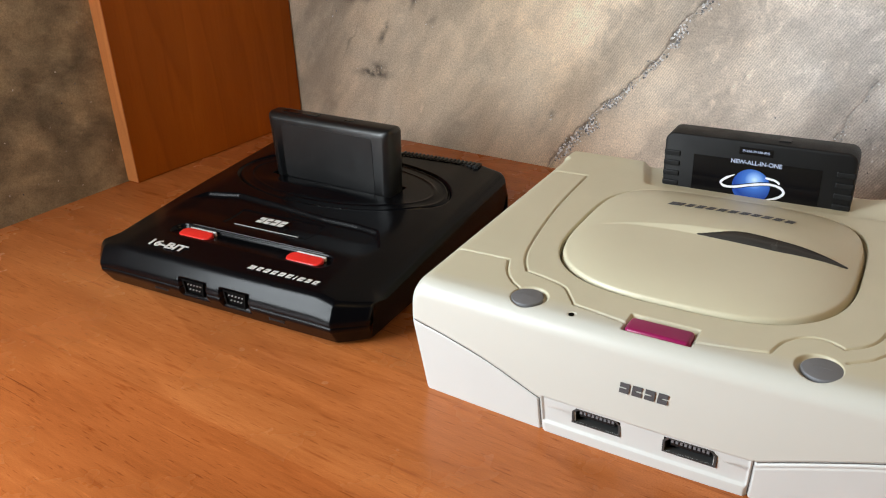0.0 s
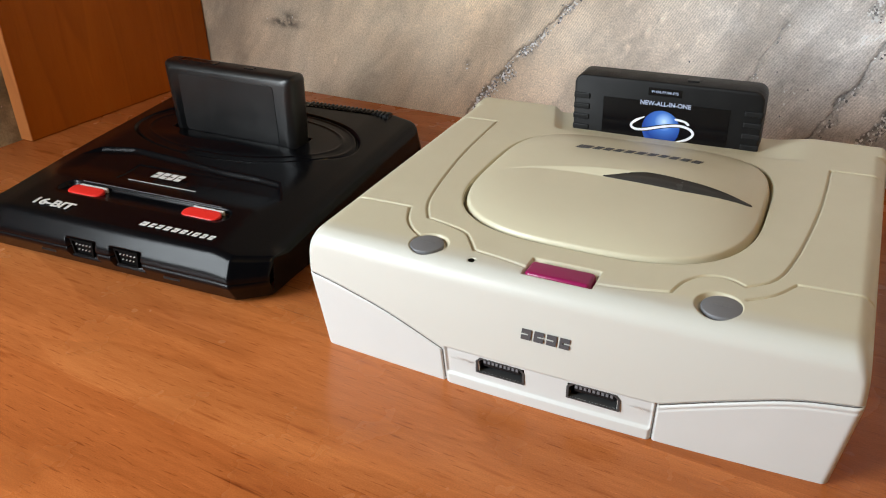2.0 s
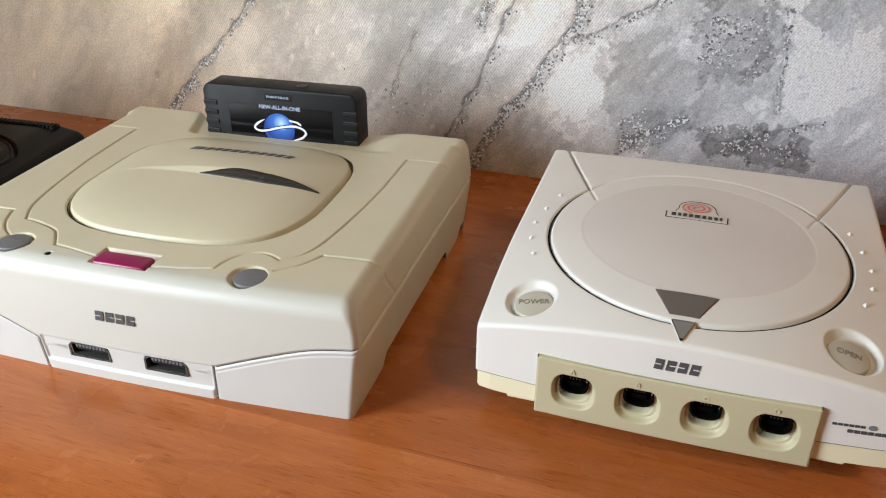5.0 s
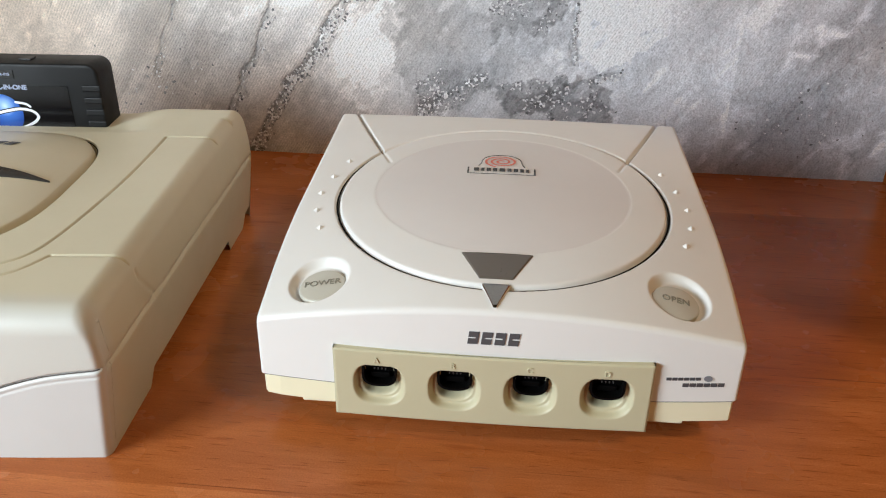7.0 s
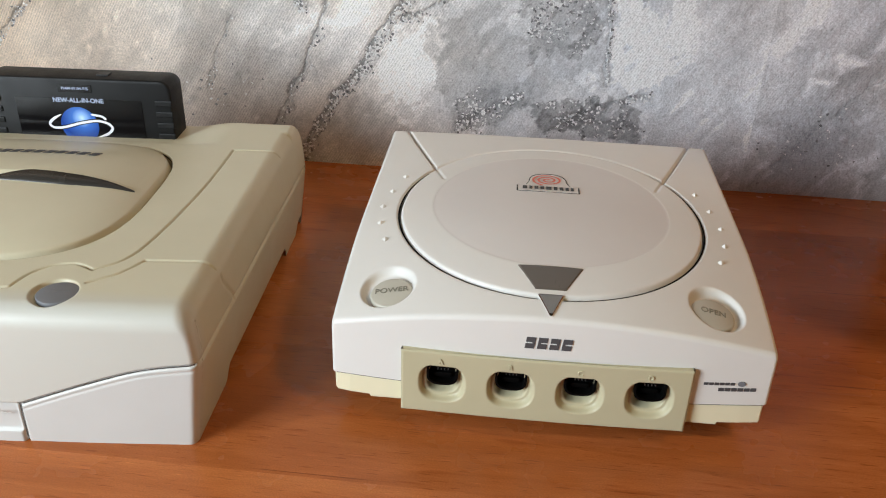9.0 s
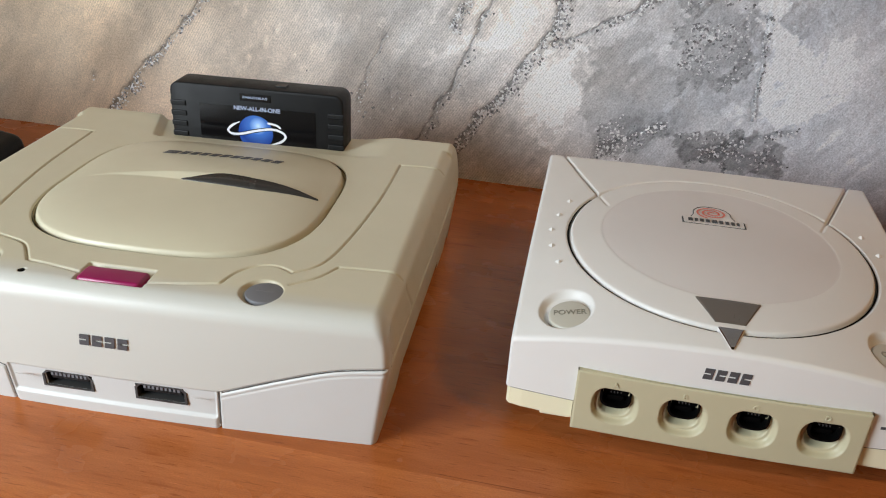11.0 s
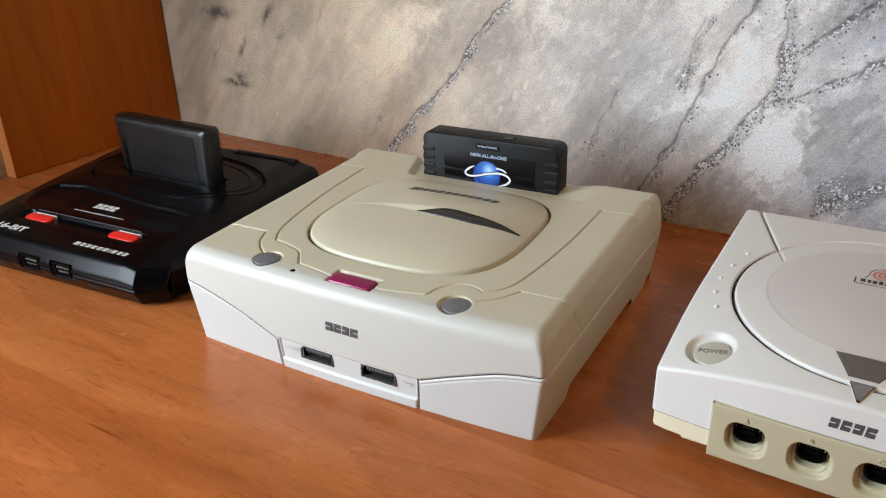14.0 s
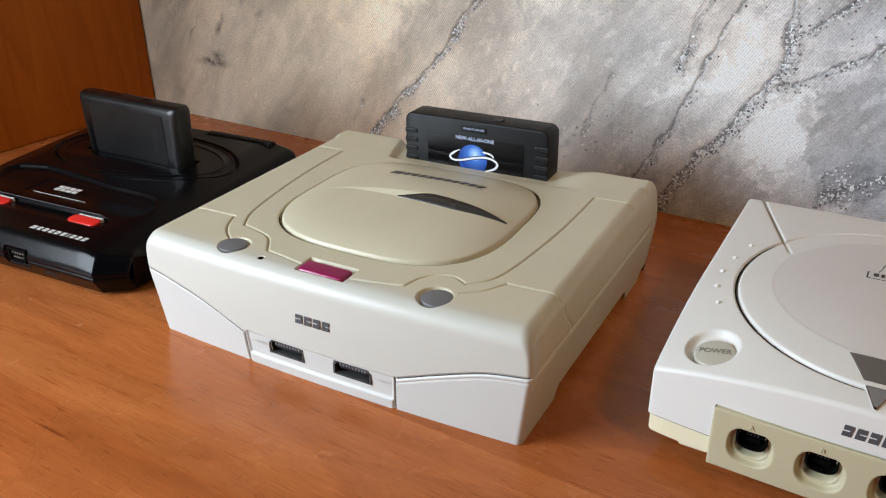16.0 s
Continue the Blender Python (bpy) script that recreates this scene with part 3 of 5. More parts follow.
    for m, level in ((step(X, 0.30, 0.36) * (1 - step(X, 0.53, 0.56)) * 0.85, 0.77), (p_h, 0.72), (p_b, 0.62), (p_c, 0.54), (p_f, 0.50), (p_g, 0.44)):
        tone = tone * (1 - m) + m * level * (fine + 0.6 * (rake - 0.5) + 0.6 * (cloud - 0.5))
    for m in (p_a, p_d):
        tone = tone * (1 - m) + m * (1.20 - 0.34 * step(mottle + 0.4 * (rake - 0.5), 0.56, 0.74)) * (1 + 0.10 * (grit - 0.5))
    tone *= 1 - 0.45 * (p_c + p_f + p_g) * step(rake * 0.6 + grit * 0.4, 0.54, 0.66)
    tone *= 1 - 0.80 * dark * step(mottle * 0.8 + grit * 0.35, 0.38, 0.60)
    tone *= 1 - 0.80 * np.minimum(scar * 1.3, 1) * step(mottle * 0.7 + grit * 0.4, 0.30, 0.52)
    tone += 0.38 * chips
    tone *= 1 - 0.35 * shade * (1 - chips)
    seams = np.abs(fbm(U * 0.35 + wob(0.02, 30, 51), V * 1.6, 60, 4, 0.6, 52) - 0.5)
    tone *= 1 - 0.55 * dark * (1 - step(seams, 0.0, 0.05))
    tone *= 1 - 0.12 * east * step(grit, 0.56, 0.72)
    tone += 0.08 * east * step(fbm(X, Z, 130, 3, 0.6, 41), 0.62, 0.78)
    fleck = fbm(U * 0.7, V * 1.2, 75, 3, 0.55, 43)
    tone += 0.22 * (0.25 + 0.75 * east) * step(fleck, 0.68, 0.76)
    # stretches along x raised or lowered, uneven light put into the tone
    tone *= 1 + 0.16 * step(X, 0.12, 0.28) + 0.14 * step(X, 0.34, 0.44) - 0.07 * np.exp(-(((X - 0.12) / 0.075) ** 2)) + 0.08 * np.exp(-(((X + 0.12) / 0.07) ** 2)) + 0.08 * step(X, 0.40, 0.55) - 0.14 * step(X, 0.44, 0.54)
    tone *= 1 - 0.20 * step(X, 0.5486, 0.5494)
    foil = (0.42 * dark * east + 0.42 * p_f + 0.30 * p_g + 0.46 * p_c * (1 - 0.7 * step(X, 0.395, 0.425))) * step(mottle, 0.36, 0.50) * step(fbm(X, Z, 80, 3, 0.6, 81), 0.44, 0.60) + 0.12 * scar * step(grit, 0.45, 0.6)
    cracks = (
        (((0.056, 0.205), (0.044, 0.183), (0.015, 0.151), (-0.006, 0.120), (-0.036, 0.088), (-0.061, 0.063), (-0.090, 0.028), (-0.118, -0.004)), 1.0, 0.8, 1.1),
        (((0.272, 0.215), (0.259, 0.189), (0.232, 0.133), (0.213, 0.085), (0.203, 0.066), (0.186, 0.033), (0.172, 0.0)), 0.9, 0.22, 0.75),
        (((0.206, 0.071), (0.197, 0.052), (0.187, 0.034)), 0.5, 0.8, 0.8),
        (((0.226, 0.178), (0.220, 0.162), (0.214, 0.138), (0.206, 0.122)), 0.5, 0.9, 0.9),
        (((0.360, 0.210), (0.335, 0.189), (0.312, 0.170), (0.288, 0.150)), 1.0, 0.6, 0.8),
        (((0.283, 0.200), (0.286, 0.172), (0.287, 0.142), (0.281, 0.124), (0.262, 0.098), (0.248, 0.074), (0.229, 0.048), (0.210, 0.018), (0.200, 0.0)), 1.0, 1.0, 1.15),
        (((0.43, 0.20), (0.356, 0.160), (0.342, 0.149), (0.316, 0.134), (0.303, 0.124), (0.286, 0.117)), 1.0, 0.8, 0.9),
        (((0.153, 0.110), (0.146, 0.094), (0.129, 0.055)), 0.6, 0.4, 0.6),
        (((0.432, 0.150), (0.434, 0.110), (0.437, 0.075)), 0.5, 0.9, 0.8),
        (((0.37, 0.064), (0.345, 0.050), (0.325, 0.034)), 0.5, 0.9, 1.0),
        (((0.466, 0.070), (0.43, 0.058), (0.40, 0.046)), 0.6, 0.6, 0.9),
        (((0.466, 0.046), (0.43, 0.050), (0.395, 0.036)), 0.5, 0.5, 0.7),
        (((-0.30, 0.22), (-0.333, 0.18), (-0.362, 0.14), (-0.38, 0.09)), 0.2, 0.02, 0.6),
        (((0.660, 0.115), (0.615, 0.075), (0.575, 0.030), (0.555, 0.0)), 0.3, 0.08, 0.7),
    )
    jx, jz = X + wob(0.012, 70, 8), Z + wob(0.012, 70, 9)
    line, band = np.zeros(X.shape), np.zeros(X.shape)
    grow = fbm(X, Z, 45, 3, 0.6, 31)
    for pts, w_line, w_foil, w_wide in cracks:
        p = spline(pts, 6)
        d0 = dist_line(jx, jz, p)
        d1 = dist_line(jx - 0.0032 * w_wide, jz + 0.0014 * w_wide, p)
        line = np.maximum(line, w_line * np.exp(-((d0 / (0.0008 + 0.0018 * w_wide * step(grow, 0.4, 0.7))) ** 2)))
        band = np.maximum(band, w_foil * np.exp(-((d1 / (w_wide * (0.0018 + 0.0036 * step(grow, 0.35, 0.7)))) ** 4)))
    tone *= (1 - 0.68 * line) * (1 - 0.42 * band * (0.3 + grit))
    foil = np.maximum(foil, 0.60 * band * (0.25 + 0.75 * step(grow, 0.28, 0.5)))
    tint = 1 + 0.10 * (fbm(wx, wz, 22, 3, 0.5, 12) - 0.5)[..., None] * np.array([1.0, 0.0, -1.0])
    weave = step(fbm(U, V, 14, 4, 0.55, 91), 0.38, 0.60)
    relief = (0.03 + 0.15 * weave) * step(X, -0.20, -0.04) * (1 - 0.75 * step(X, 0.26, 0.40)) + 0.05 * np.clip(pale, 0, 1) * east + 0.06 * p_d + 0.05 * step(X, 0.44, 0.50) * step(fbm(U, V, 18, 4, 0.55, 14), 0.50, 0.66)
    press = 0.0012 * line - 0.0008 * band * (grit - 0.3) + 0.0006 * (dark + p_c + p_f + p_g) * (mottle - 0.5) + (0.0003 * east + 0.0008 * far) * (grit - 0.5) * (1 - 0.6 * np.clip(pale, 0, 1))
    return np.clip(base * tone[..., None] * tint, 0.02, 1.02), foil, relief, press


def side_pattern(Y, Z):
    """Brown mottled paper of the side wall: rounded stains and small pale scuffs."""
    wob = lambda k, f, seed: k * (fbm(Y, Z, f, 4, 0.6, seed) - 0.5)
    a = fbm(Y + wob(0.06, 12, 61), Z + wob(0.06, 12, 62), 32, 5, 0.65, 63)
    m = fbm(Y, Z, 90, 4, 0.65, 64)
    pale = step(fbm(Y + wob(0.02, 60, 65), Z, 48, 4, 0.6, 66), 0.62, 0.75)
    tone = 0.25 + 0.24 * step(a, 0.28, 0.72) + 0.30 * (m - 0.5) + 0.16 * pale
    col = np.array([1.0, 0.86, 0.60]) * tone[..., None] * (1 + 0.14 * (a - 0.5)[..., None] * np.array([1.0, 0.2, -1.0]))
    return np.clip(col, 0.02, 0.9), 0.002 + 0 * Y, 0.0 * a


xs = np.concatenate([np.linspace(-0.446, 0.70, 1250), np.linspace(0.71, 2.4, 60)])
zs = np.concatenate([np.linspace(-0.75, -0.05, 12), np.linspace(-0.005, 0.21, 270), np.linspace(0.22, ROOM_H, 50)])
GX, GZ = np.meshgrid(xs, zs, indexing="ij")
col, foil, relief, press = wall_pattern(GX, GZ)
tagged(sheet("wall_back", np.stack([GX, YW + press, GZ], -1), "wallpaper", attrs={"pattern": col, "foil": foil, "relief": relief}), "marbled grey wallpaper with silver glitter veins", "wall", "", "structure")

ys, zs = np.linspace(-2.0, YW, 420), np.concatenate([np.linspace(-0.75, -0.05, 20), np.linspace(-0.03, 0.27, 120), np.linspace(0.3, ROOM_H, 40)])
GY, GZ = np.meshgrid(ys, zs, indexing="ij")
col, foil, relief = side_pattern(GY, GZ)
cy, cz = (GY[:-1, :-1] + GY[1:, 1:]) / 2, (GZ[:-1, :-1] + GZ[1:, 1:]) / 2
opening = (cy > WIN[0]) & (cy < WIN[1]) & (cz > WIN[2]) & (cz < WIN[3])
tagged(sheet("wall_left", np.stack([np.full(GY.shape, -0.446), GY, GZ], -1), "wallpaper", flip=True, mask=~opening, attrs={"pattern": col, "foil": foil, "relief": relief}), "brown marbled wallpaper on the side wall", "wall", "", "structure")


def side_board(name, x0, x1, y0):
    b = thing(name, pose(x0, y0, 0), "upright cherry wood board standing on the desk", "side board")
    b["kind"] = "structure"
    part("panel", box_bm(0, x1 - x0, 0.0012, YW - y0 - 0.0015, 0.0005, 0.75, 0.0006), "board", b)
    part("edge_band", box_bm(-0.0002, x1 - x0 + 0.0002, 0, 0.0012, 0.0005, 0.75, 0.0004), "edging", b, "lighter glued edge band")
    return b


side_board("side_board_left", -0.4458, XL, 0.1250)
# front end drawn forward, unseen, so that the board shades the desk
side_board("side_board_right", XR, XR + 0.016, 0.06)

# unseen walls, ceiling and floor, added to close the room and bounce light
plain_box("wall_front", -0.45, 2.4, -2.1, -2.0, -0.75, ROOM_H, "plaster", "plain plastered wall of the room", "wall")
plain_box("wall_right", 2.4, 2.5, -2.1, 0.4, -0.75, ROOM_H, "plaster", "plain plastered wall of the room", "wall")
plain_box("ceiling", -0.6, 2.5, -2.1, 0.4, ROOM_H, ROOM_H + 0.1, "plaster", "plain dark plastered ceiling", "ceiling")
plain_box("floor", -0.6, 2.5, -2.1, 0.4, -0.85, -0.75, "floorwood", "brown wooden floor boards", "floor")
win = thing("window_1", pose(-0.446, 0, 0), "white framed window in the side wall", "window")
win["kind"] = "structure"
for y0, y1, z0, z1 in ((WIN[0], WIN[0] + 0.05, WIN[2], WIN[3]), (WIN[1] - 0.05, WIN[1], WIN[2], WIN[3]), (WIN[0] + 0.05, WIN[1] - 0.05, WIN[2], WIN[2] + 0.05), (WIN[0] + 0.05, WIN[1] - 0.05, WIN[3] - 0.05, WIN[3]), (-0.75, -0.71, WIN[2] + 0.05, WIN[3] - 0.05)):
    part("window_frame", box_bm(-0.10, -0.05, y0, y1, z0, z1, 0.004), "white", win)


# ---- white console with round-edged lid, open-top cartridge slot ----
SATURN = pose(0.1243, 0.0085, 0, 0, 0, 3.5)
saturn = thing("disc_game_console", SATURN, "cream white disc game console with grey buttons, cartridge plugged in", "game console", "game consoles on the desk")


def arc_profile(points, radii, pitch):
    """A side profile (y, z) of straight runs with rounded corners, evenly stepped."""
    p = [np.array(q, float) for q in points]
    out = [p[0]]
    for a, b, c, r in zip(p[:-2], p[1:-1], p[2:], radii):
        u, v = (a - b) / np.linalg.norm(a - b), (c - b) / np.linalg.norm(c - b)
        ang = math.acos(np.clip(u @ v, -1, 1))
        t = r / math.tan(ang / 2)
        s, e = b + u * t, b + v * t
        mid = (u + v) / np.linalg.norm(u + v)
        cen = b + mid * r / math.sin(ang / 2)
        for k in range(13):
            w = k / 12
            d = (s - cen) * (1 - w) + (e - cen) * w
            out.append(cen + d / np.linalg.norm(d) * r)
    out.append(p[-1])
    out = np.array(out)
    run = np.r_[0, np.cumsum(np.hypot(*np.diff(out, axis=0).T))]
    s = np.linspace(0, run[-1], int(run[-1] / pitch))
    return np.stack([np.interp(s, run, out[:, 0]), np.interp(s, run, out[:, 1])], -1)


def console_sheet(prof, half, r, pitch):
    """Points of a shell swept across x, its ends rounded by r, one radius for each step of the profile."""
    r = np.broadcast_to(np.asarray(r, float), (len(prof),))
    xs = rounded(-half, half, pitch, float(r.max()), 14)
    tang = np.gradient(prof, axis=0)
    tang /= np.linalg.norm(tang, axis=1)[:, None]
    nrm = np.stack([-tang[:, 1], tang[:, 0]], -1)
    X = np.repeat(xs[:, None], len(prof), 1)
    fall = roll_off(half - np.abs(X), r[None, :])
    Y = prof[None, :, 0] - fall * nrm[None, :, 0]
    Z = prof[None, :, 1] - fall * nrm[None, :, 1]
    return X, Y, Z, nrm


S_HALF, S_SHIFT = 0.1312, 0.0019
prof = arc_profile([(0.0015, 0.0), (-0.001, 0.043), (-0.0012, 0.0692), (0.222, 0.0745), (0.2265, 0.0)], [0.3, 0.0096, 0.012], 0.0005)
X, Y, Z, N = console_sheet(prof, S_HALF, 0.0034 + 0.0036 * step(prof[:, 1], 0.055, 0.0690) * (prof[:, 0] < 0.2), 0.0005)
ontop = np.broadcast_to((prof[:, 1] > 0.066)[None], X.shape) & (Y > 0.0005)
onfront = np.broadcast_to((np.arange(len(prof)) < np.argmax(prof[:, 1] > 0.0685))[None], X.shape)
# front wall bows out a little
bow = 0.0042 * (1 - (X / S_HALF) ** 2) * np.clip(1 - Y / 0.10, 0, 1)
TX, TY = X, np.where(ontop, Y - bow, 9.0)
# lid outline: a squarish oval, fuller at the back
LCX, LCY, LA, LB = -0.0015, 0.1010, 0.0775, 0.0685
px, py = np.abs(TX - LCX) / LA, np.abs(TY - LCY) / LB
pw = np.where(TY > LCY, 3.9, 2.9)
rho = (px ** pw + py ** pw) ** (1 / pw)
lid_d = (rho - 1) * 0.070
def lid_edge(x):
    """Front edge of the crescent that sweeps across the lid."""
    return np.interp(np.asarray(x, float), [-0.071, -0.05, -0.02, 0.0, 0.032, 0.065, 0.075], [0.0950, 0.0992, 0.1000, 0.0988, 0.0978, 0.1008, 0.1030])


def lid_band(x):
    """Width of the crescent."""
    u = np.clip((np.asarray(x, float) + 0.071) / 0.139, 0, 1)
    return 0.0072 * np.sin(math.pi * u ** 1.6)


def lid_form(x, y):
    """Height of the lid over the plain shell: nearly flat, the rear raised behind the crescent."""
    x, y = np.asarray(x, float), np.asarray(y, float)
    p = np.where(y > LCY, 3.9, 2.9)
    r = np.clip(((np.abs(x - LCX) / LA) ** p + (np.abs(y - LCY) / LB) ** p) ** (1 / p), 0, 1)
    e, w = lid_edge(x), lid_band(x)
    rise = 0.48 * w * np.clip((y - e) / np.maximum(w, 1e-5), 0, 1) * (1 - step(y, e + w + 0.002, e + w + 0.050))
    return 0.0008 + 0.0038 * (1 - r ** 6.0) + 0.0030 * (1 - r ** 2) + rise * step(1 - r, 0.0, 0.06)


D = groove(lid_d, 0.00075, 0.0050)
D += np.where(rho < 1, lid_form(TX, np.where(ontop, TY, LCY)), 0)
# seams in the top shell
seams = (
    ((-0.1300, 0.1715), (-0.116, 0.1718), (-0.1035, 0.1722)),
    ((-0.1035, 0.1722), (-0.1005, 0.113), (-0.0915, 0.056), (-0.0815, 0.0345)),
    ((-0.0815, 0.0345), (-0.070, 0.032), (-0.057, 0.0275), (-0.0495, 0.019), (-0.0455, 0.0135)),
    ((-0.0455, 0.0135), (-0.032, 0.0115), (-0.0165, 0.0085)),
    ((-0.1300, 0.0415), (-0.112, 0.0418), (-0.0962, 0.042)),
    ((-0.0962, 0.042), (-0.091, 0.030), (-0.084, 0.0215), (-0.0765, 0.016)),
    ((0.1300, 0.1700), (0.115, 0.1695), (0.1028, 0.1690)),
    ((0.1028, 0.1690), (0.101, 0.110), (0.0925, 0.048), (0.0785, 0.030)),
    ((0.0785, 0.030), (0.070, 0.034), (0.0605, 0.0325), (0.0530, 0.0245), (0.0495, 0.0135)),
    ((0.0495, 0.0135), (0.034, 0.0095), (0.0165, 0.0065)),
    ((0.1300, 0.0415), (0.112, 0.0408), (0.0988, 0.0400)),
    ((0.0988, 0.0400), (0.091, 0.028), (0.0805, 0.0195)),
)
for line in seams:
    D += groove(dist_line(TX, TY, spline(line, 8)), 0.00048, 0.0016)
# recesses of the two round buttons, the small lamp hole and the opening key
BT = ((-0.0685, 0.0108, 0.0088), (0.0700, 0.0112, 0.0091))
for bx, by, br in BT:
    dd = np.hypot(TX - bx, TY - by)
    D -= 0.0022 * (1 - step(dd, br - 0.0002, br + 0.0012))
D -= 0.0020 * (1 - step(np.hypot(TX + 0.0424, TY - 0.0046), 0.0012, 0.0019))
kx = np.abs(TX - 0.0003) - 0.0158
ky = np.abs(TY - 0.0102) - 0.0066
D -= 0.0028 * (1 - step(np.maximum(kx, ky), -0.0003, 0.0014))
# bay for the cartridge at the back
bay = step(TX + 0.33 * (TY - 0.174), -0.0655, -0.0585) * (1 - step(TX, 0.062, 0.092)) * step(TY, 0.1735, 0.181)
D -= 0.0034 * bay * ontop
# front: seam curves, key slots, recessed socket panel
FX, FZ = X, np.where(onfront & (Y < 0.012), Z, 9.0)
leg_l = spline(((-0.1300, 0.0445), (-0.112, 0.0405), (-0.086, 0.0325), (-0.0565, 0.0195)), 10)
leg_r = spline(((0.0535, 0.0215), (0.081, 0.0325), (0.106, 0.0410), (0.1300, 0.0445)), 10)
for line in (leg_l, leg_r, np.array([(-0.0562, 0.0195), (-0.0562, -0.002)]), np.array([(0.0520, 0.0215), (0.0520, -0.002)])):
    D += groove(dist_line(FX, FZ, line), 0.00055, 0.0018)
D += groove(dist_line(FX, FZ, leg_r - np.array([0.0, 0.0030])), 0.0005, 0.0004)
cx = np.abs(FX + 0.0018) - 0.0525
pan = (1 - step(cx, -0.0006, 0.0006)) * (1 - step(FZ, 0.0210, 0.0222)) * (FZ < 1)
D -= 0.0010 * pan
D += 0.0016 * pan * (1 - step(FZ, 0.0058, 0.0068))
SY = Y + D * N[None, :, 0] - bow
SZ = Z + D * N[None, :, 1]
lean = 1 - 0.043 * np.clip(1 - SZ / 0.043, 0, 1) - 0.026 * np.clip((SZ - 0.043) / 0.03, 0, 1) ** 2
V = np.stack([X * lean - S_SHIFT * (X / S_HALF) ** 4, SY, SZ], -1)
cxm, czm = (FX[:-1, :-1] + FX[1:, 1:]) / 2, (FZ[:-1, :-1] + FZ[1:, 1:]) / 2
crho = (rho[:-1, :-1] + rho[1:, 1:]) / 2
lid_mask = (crho < 1) & ontop[:-1, :-1]
seam_z = np.where(cxm < 0, np.interp(cxm, leg_l[:, 0], leg_l[:, 1]), np.interp(cxm, leg_r[:, 0], leg_r[:, 1]))
leftleg = (czm < 1) & (cxm < -0.0562) & (czm < seam_z)
rightleg = (czm < 1) & (cxm > 0.0520) & (czm < seam_z)
panel = (czm < 0.0215) & (cxm > -0.0562) & (cxm < 0.0520)
SOCK = ((-0.0240, 0.0158), (0.0222, 0.0158))
hole = np.zeros(panel.shape, bool)
for sx, sz in SOCK:
    hole |= (np.abs(cxm - sx) < 0.0120) & (np.abs(czm - sz) < 0.0040)
upper = ~(lid_mask | leftleg | rightleg | panel)
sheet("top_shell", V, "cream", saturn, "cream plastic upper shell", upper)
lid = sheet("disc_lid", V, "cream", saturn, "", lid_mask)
sheet("lower_case", V, "white", saturn, "whiter plastic corner of the lower case", leftleg)
sheet("lower_case", V, "white", saturn, "whiter plastic corner of the lower case", rightleg)
sock_panel = sheet("socket_panel", V, "white", saturn, "white plastic controller socket panel", panel & ~hole)
# side walls
for sgn in (-1, 1):
    i = 0 if sgn < 0 else -1
    top_e = V[i][(prof[:, 1] > 0.05) | (np.arange(len(prof)) > len(prof) // 2)]
    top_e = np.concatenate([V[i][: int(np.argmax(prof[:, 1] > 0.05))][-1:], top_e])
    top_e = top_e[top_e[:, 2] > 0.035]
    yb = top_e[:, 1]
    rim = V[i][: int(np.argmax(prof[:, 1] > 0.0685))]
    zb = 0.0 + 0.0085 * step(yb, 0.046, 0.052) - 0.0085 * step(yb, 0.172, 0.178) * (1 - step(yb, 0.205, 0.212))
    rows = np.linspace(0, 1, 46)
    W = np.zeros((len(top_e), len(rows), 3))
    for k, q in enumerate(rows):
        z = top_e[:, 2] * (1 - q) + zb * q
        g = groove(z - 0.0435, 0.0009, 0.0012) + groove(dist_line(yb, z, np.array([(0.0415, 0.075), (0.0445, 0.058), (0.056, 0.0435)])), 0.0008, 0.0007)
        x = S_HALF * (1 - 0.043 * np.clip(1 - z / 0.043, 0, 1) - 0.026 * np.clip((z - 0.043) / 0.03, 0, 1) ** 2) + g * (0 < q < 1)
        W[:, k] = np.stack([sgn * x - S_SHIFT, np.maximum(yb, np.interp(z, rim[:, 2], rim[:, 1])), z], -1)
    zc = (W[:-1, :-1, 2] + W[1:, 1:, 2]) / 2
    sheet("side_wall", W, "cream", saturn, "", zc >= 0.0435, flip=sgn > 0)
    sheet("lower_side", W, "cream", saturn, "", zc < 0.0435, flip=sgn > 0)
# thin dark joints between the upper shell and the lower case
FRONT_Y = Y - bow
for line in (leg_l, leg_r, np.array([(-0.0562, z) for z in np.linspace(0.0195, 0.002, 14)]), np.array([(0.0520, z) for z in np.linspace(0.0215, 0.002, 14)])):
    bm, rows = bmesh.new(), []
    for k, (jx, jz) in enumerate(line):
        a, b = line[max(k - 1, 0)], line[min(k + 1, len(line) - 1)]
        d = math.hypot(b[0] - a[0], b[1] - a[1])
        near = int(np.argmin(np.where(FZ < 1, (X - jx) ** 2 + (FZ - jz) ** 2, 9.0)))
        jy = FRONT_Y.ravel()[near] + 0.0005
        ends = []
        for s in (-0.00024, 0.00024):
            qx, qz = jx - (b[1] - a[1]) / d * s, jz + (b[0] - a[0]) / d * s
            ends.append(bm.verts.new((qx * (1 - 0.043 * min(max(1 - qz / 0.043, 0), 1)) - S_SHIFT * (qx / S_HALF) ** 4, jy, qz)))
        rows.append(ends)
    for a, b in zip(rows, rows[1:]):
        bm.faces.new((a[0], b[0], b[1], a[1]))
    part("joint", bm, "joint", saturn, "thin dark joint")
part("base_plate", box_bm(-0.118, 0.118, 0.004, 0.222, 0.004, 0.012), "white", saturn)
for fx in (-0.112, 0.112):
    for fy in (0.02, 0.195):
        part("foot", box_bm(fx - 0.010, fx + 0.010, fy - 0.012, fy + 0.012, 0.0, 0.005, 0.001), "white", saturn)


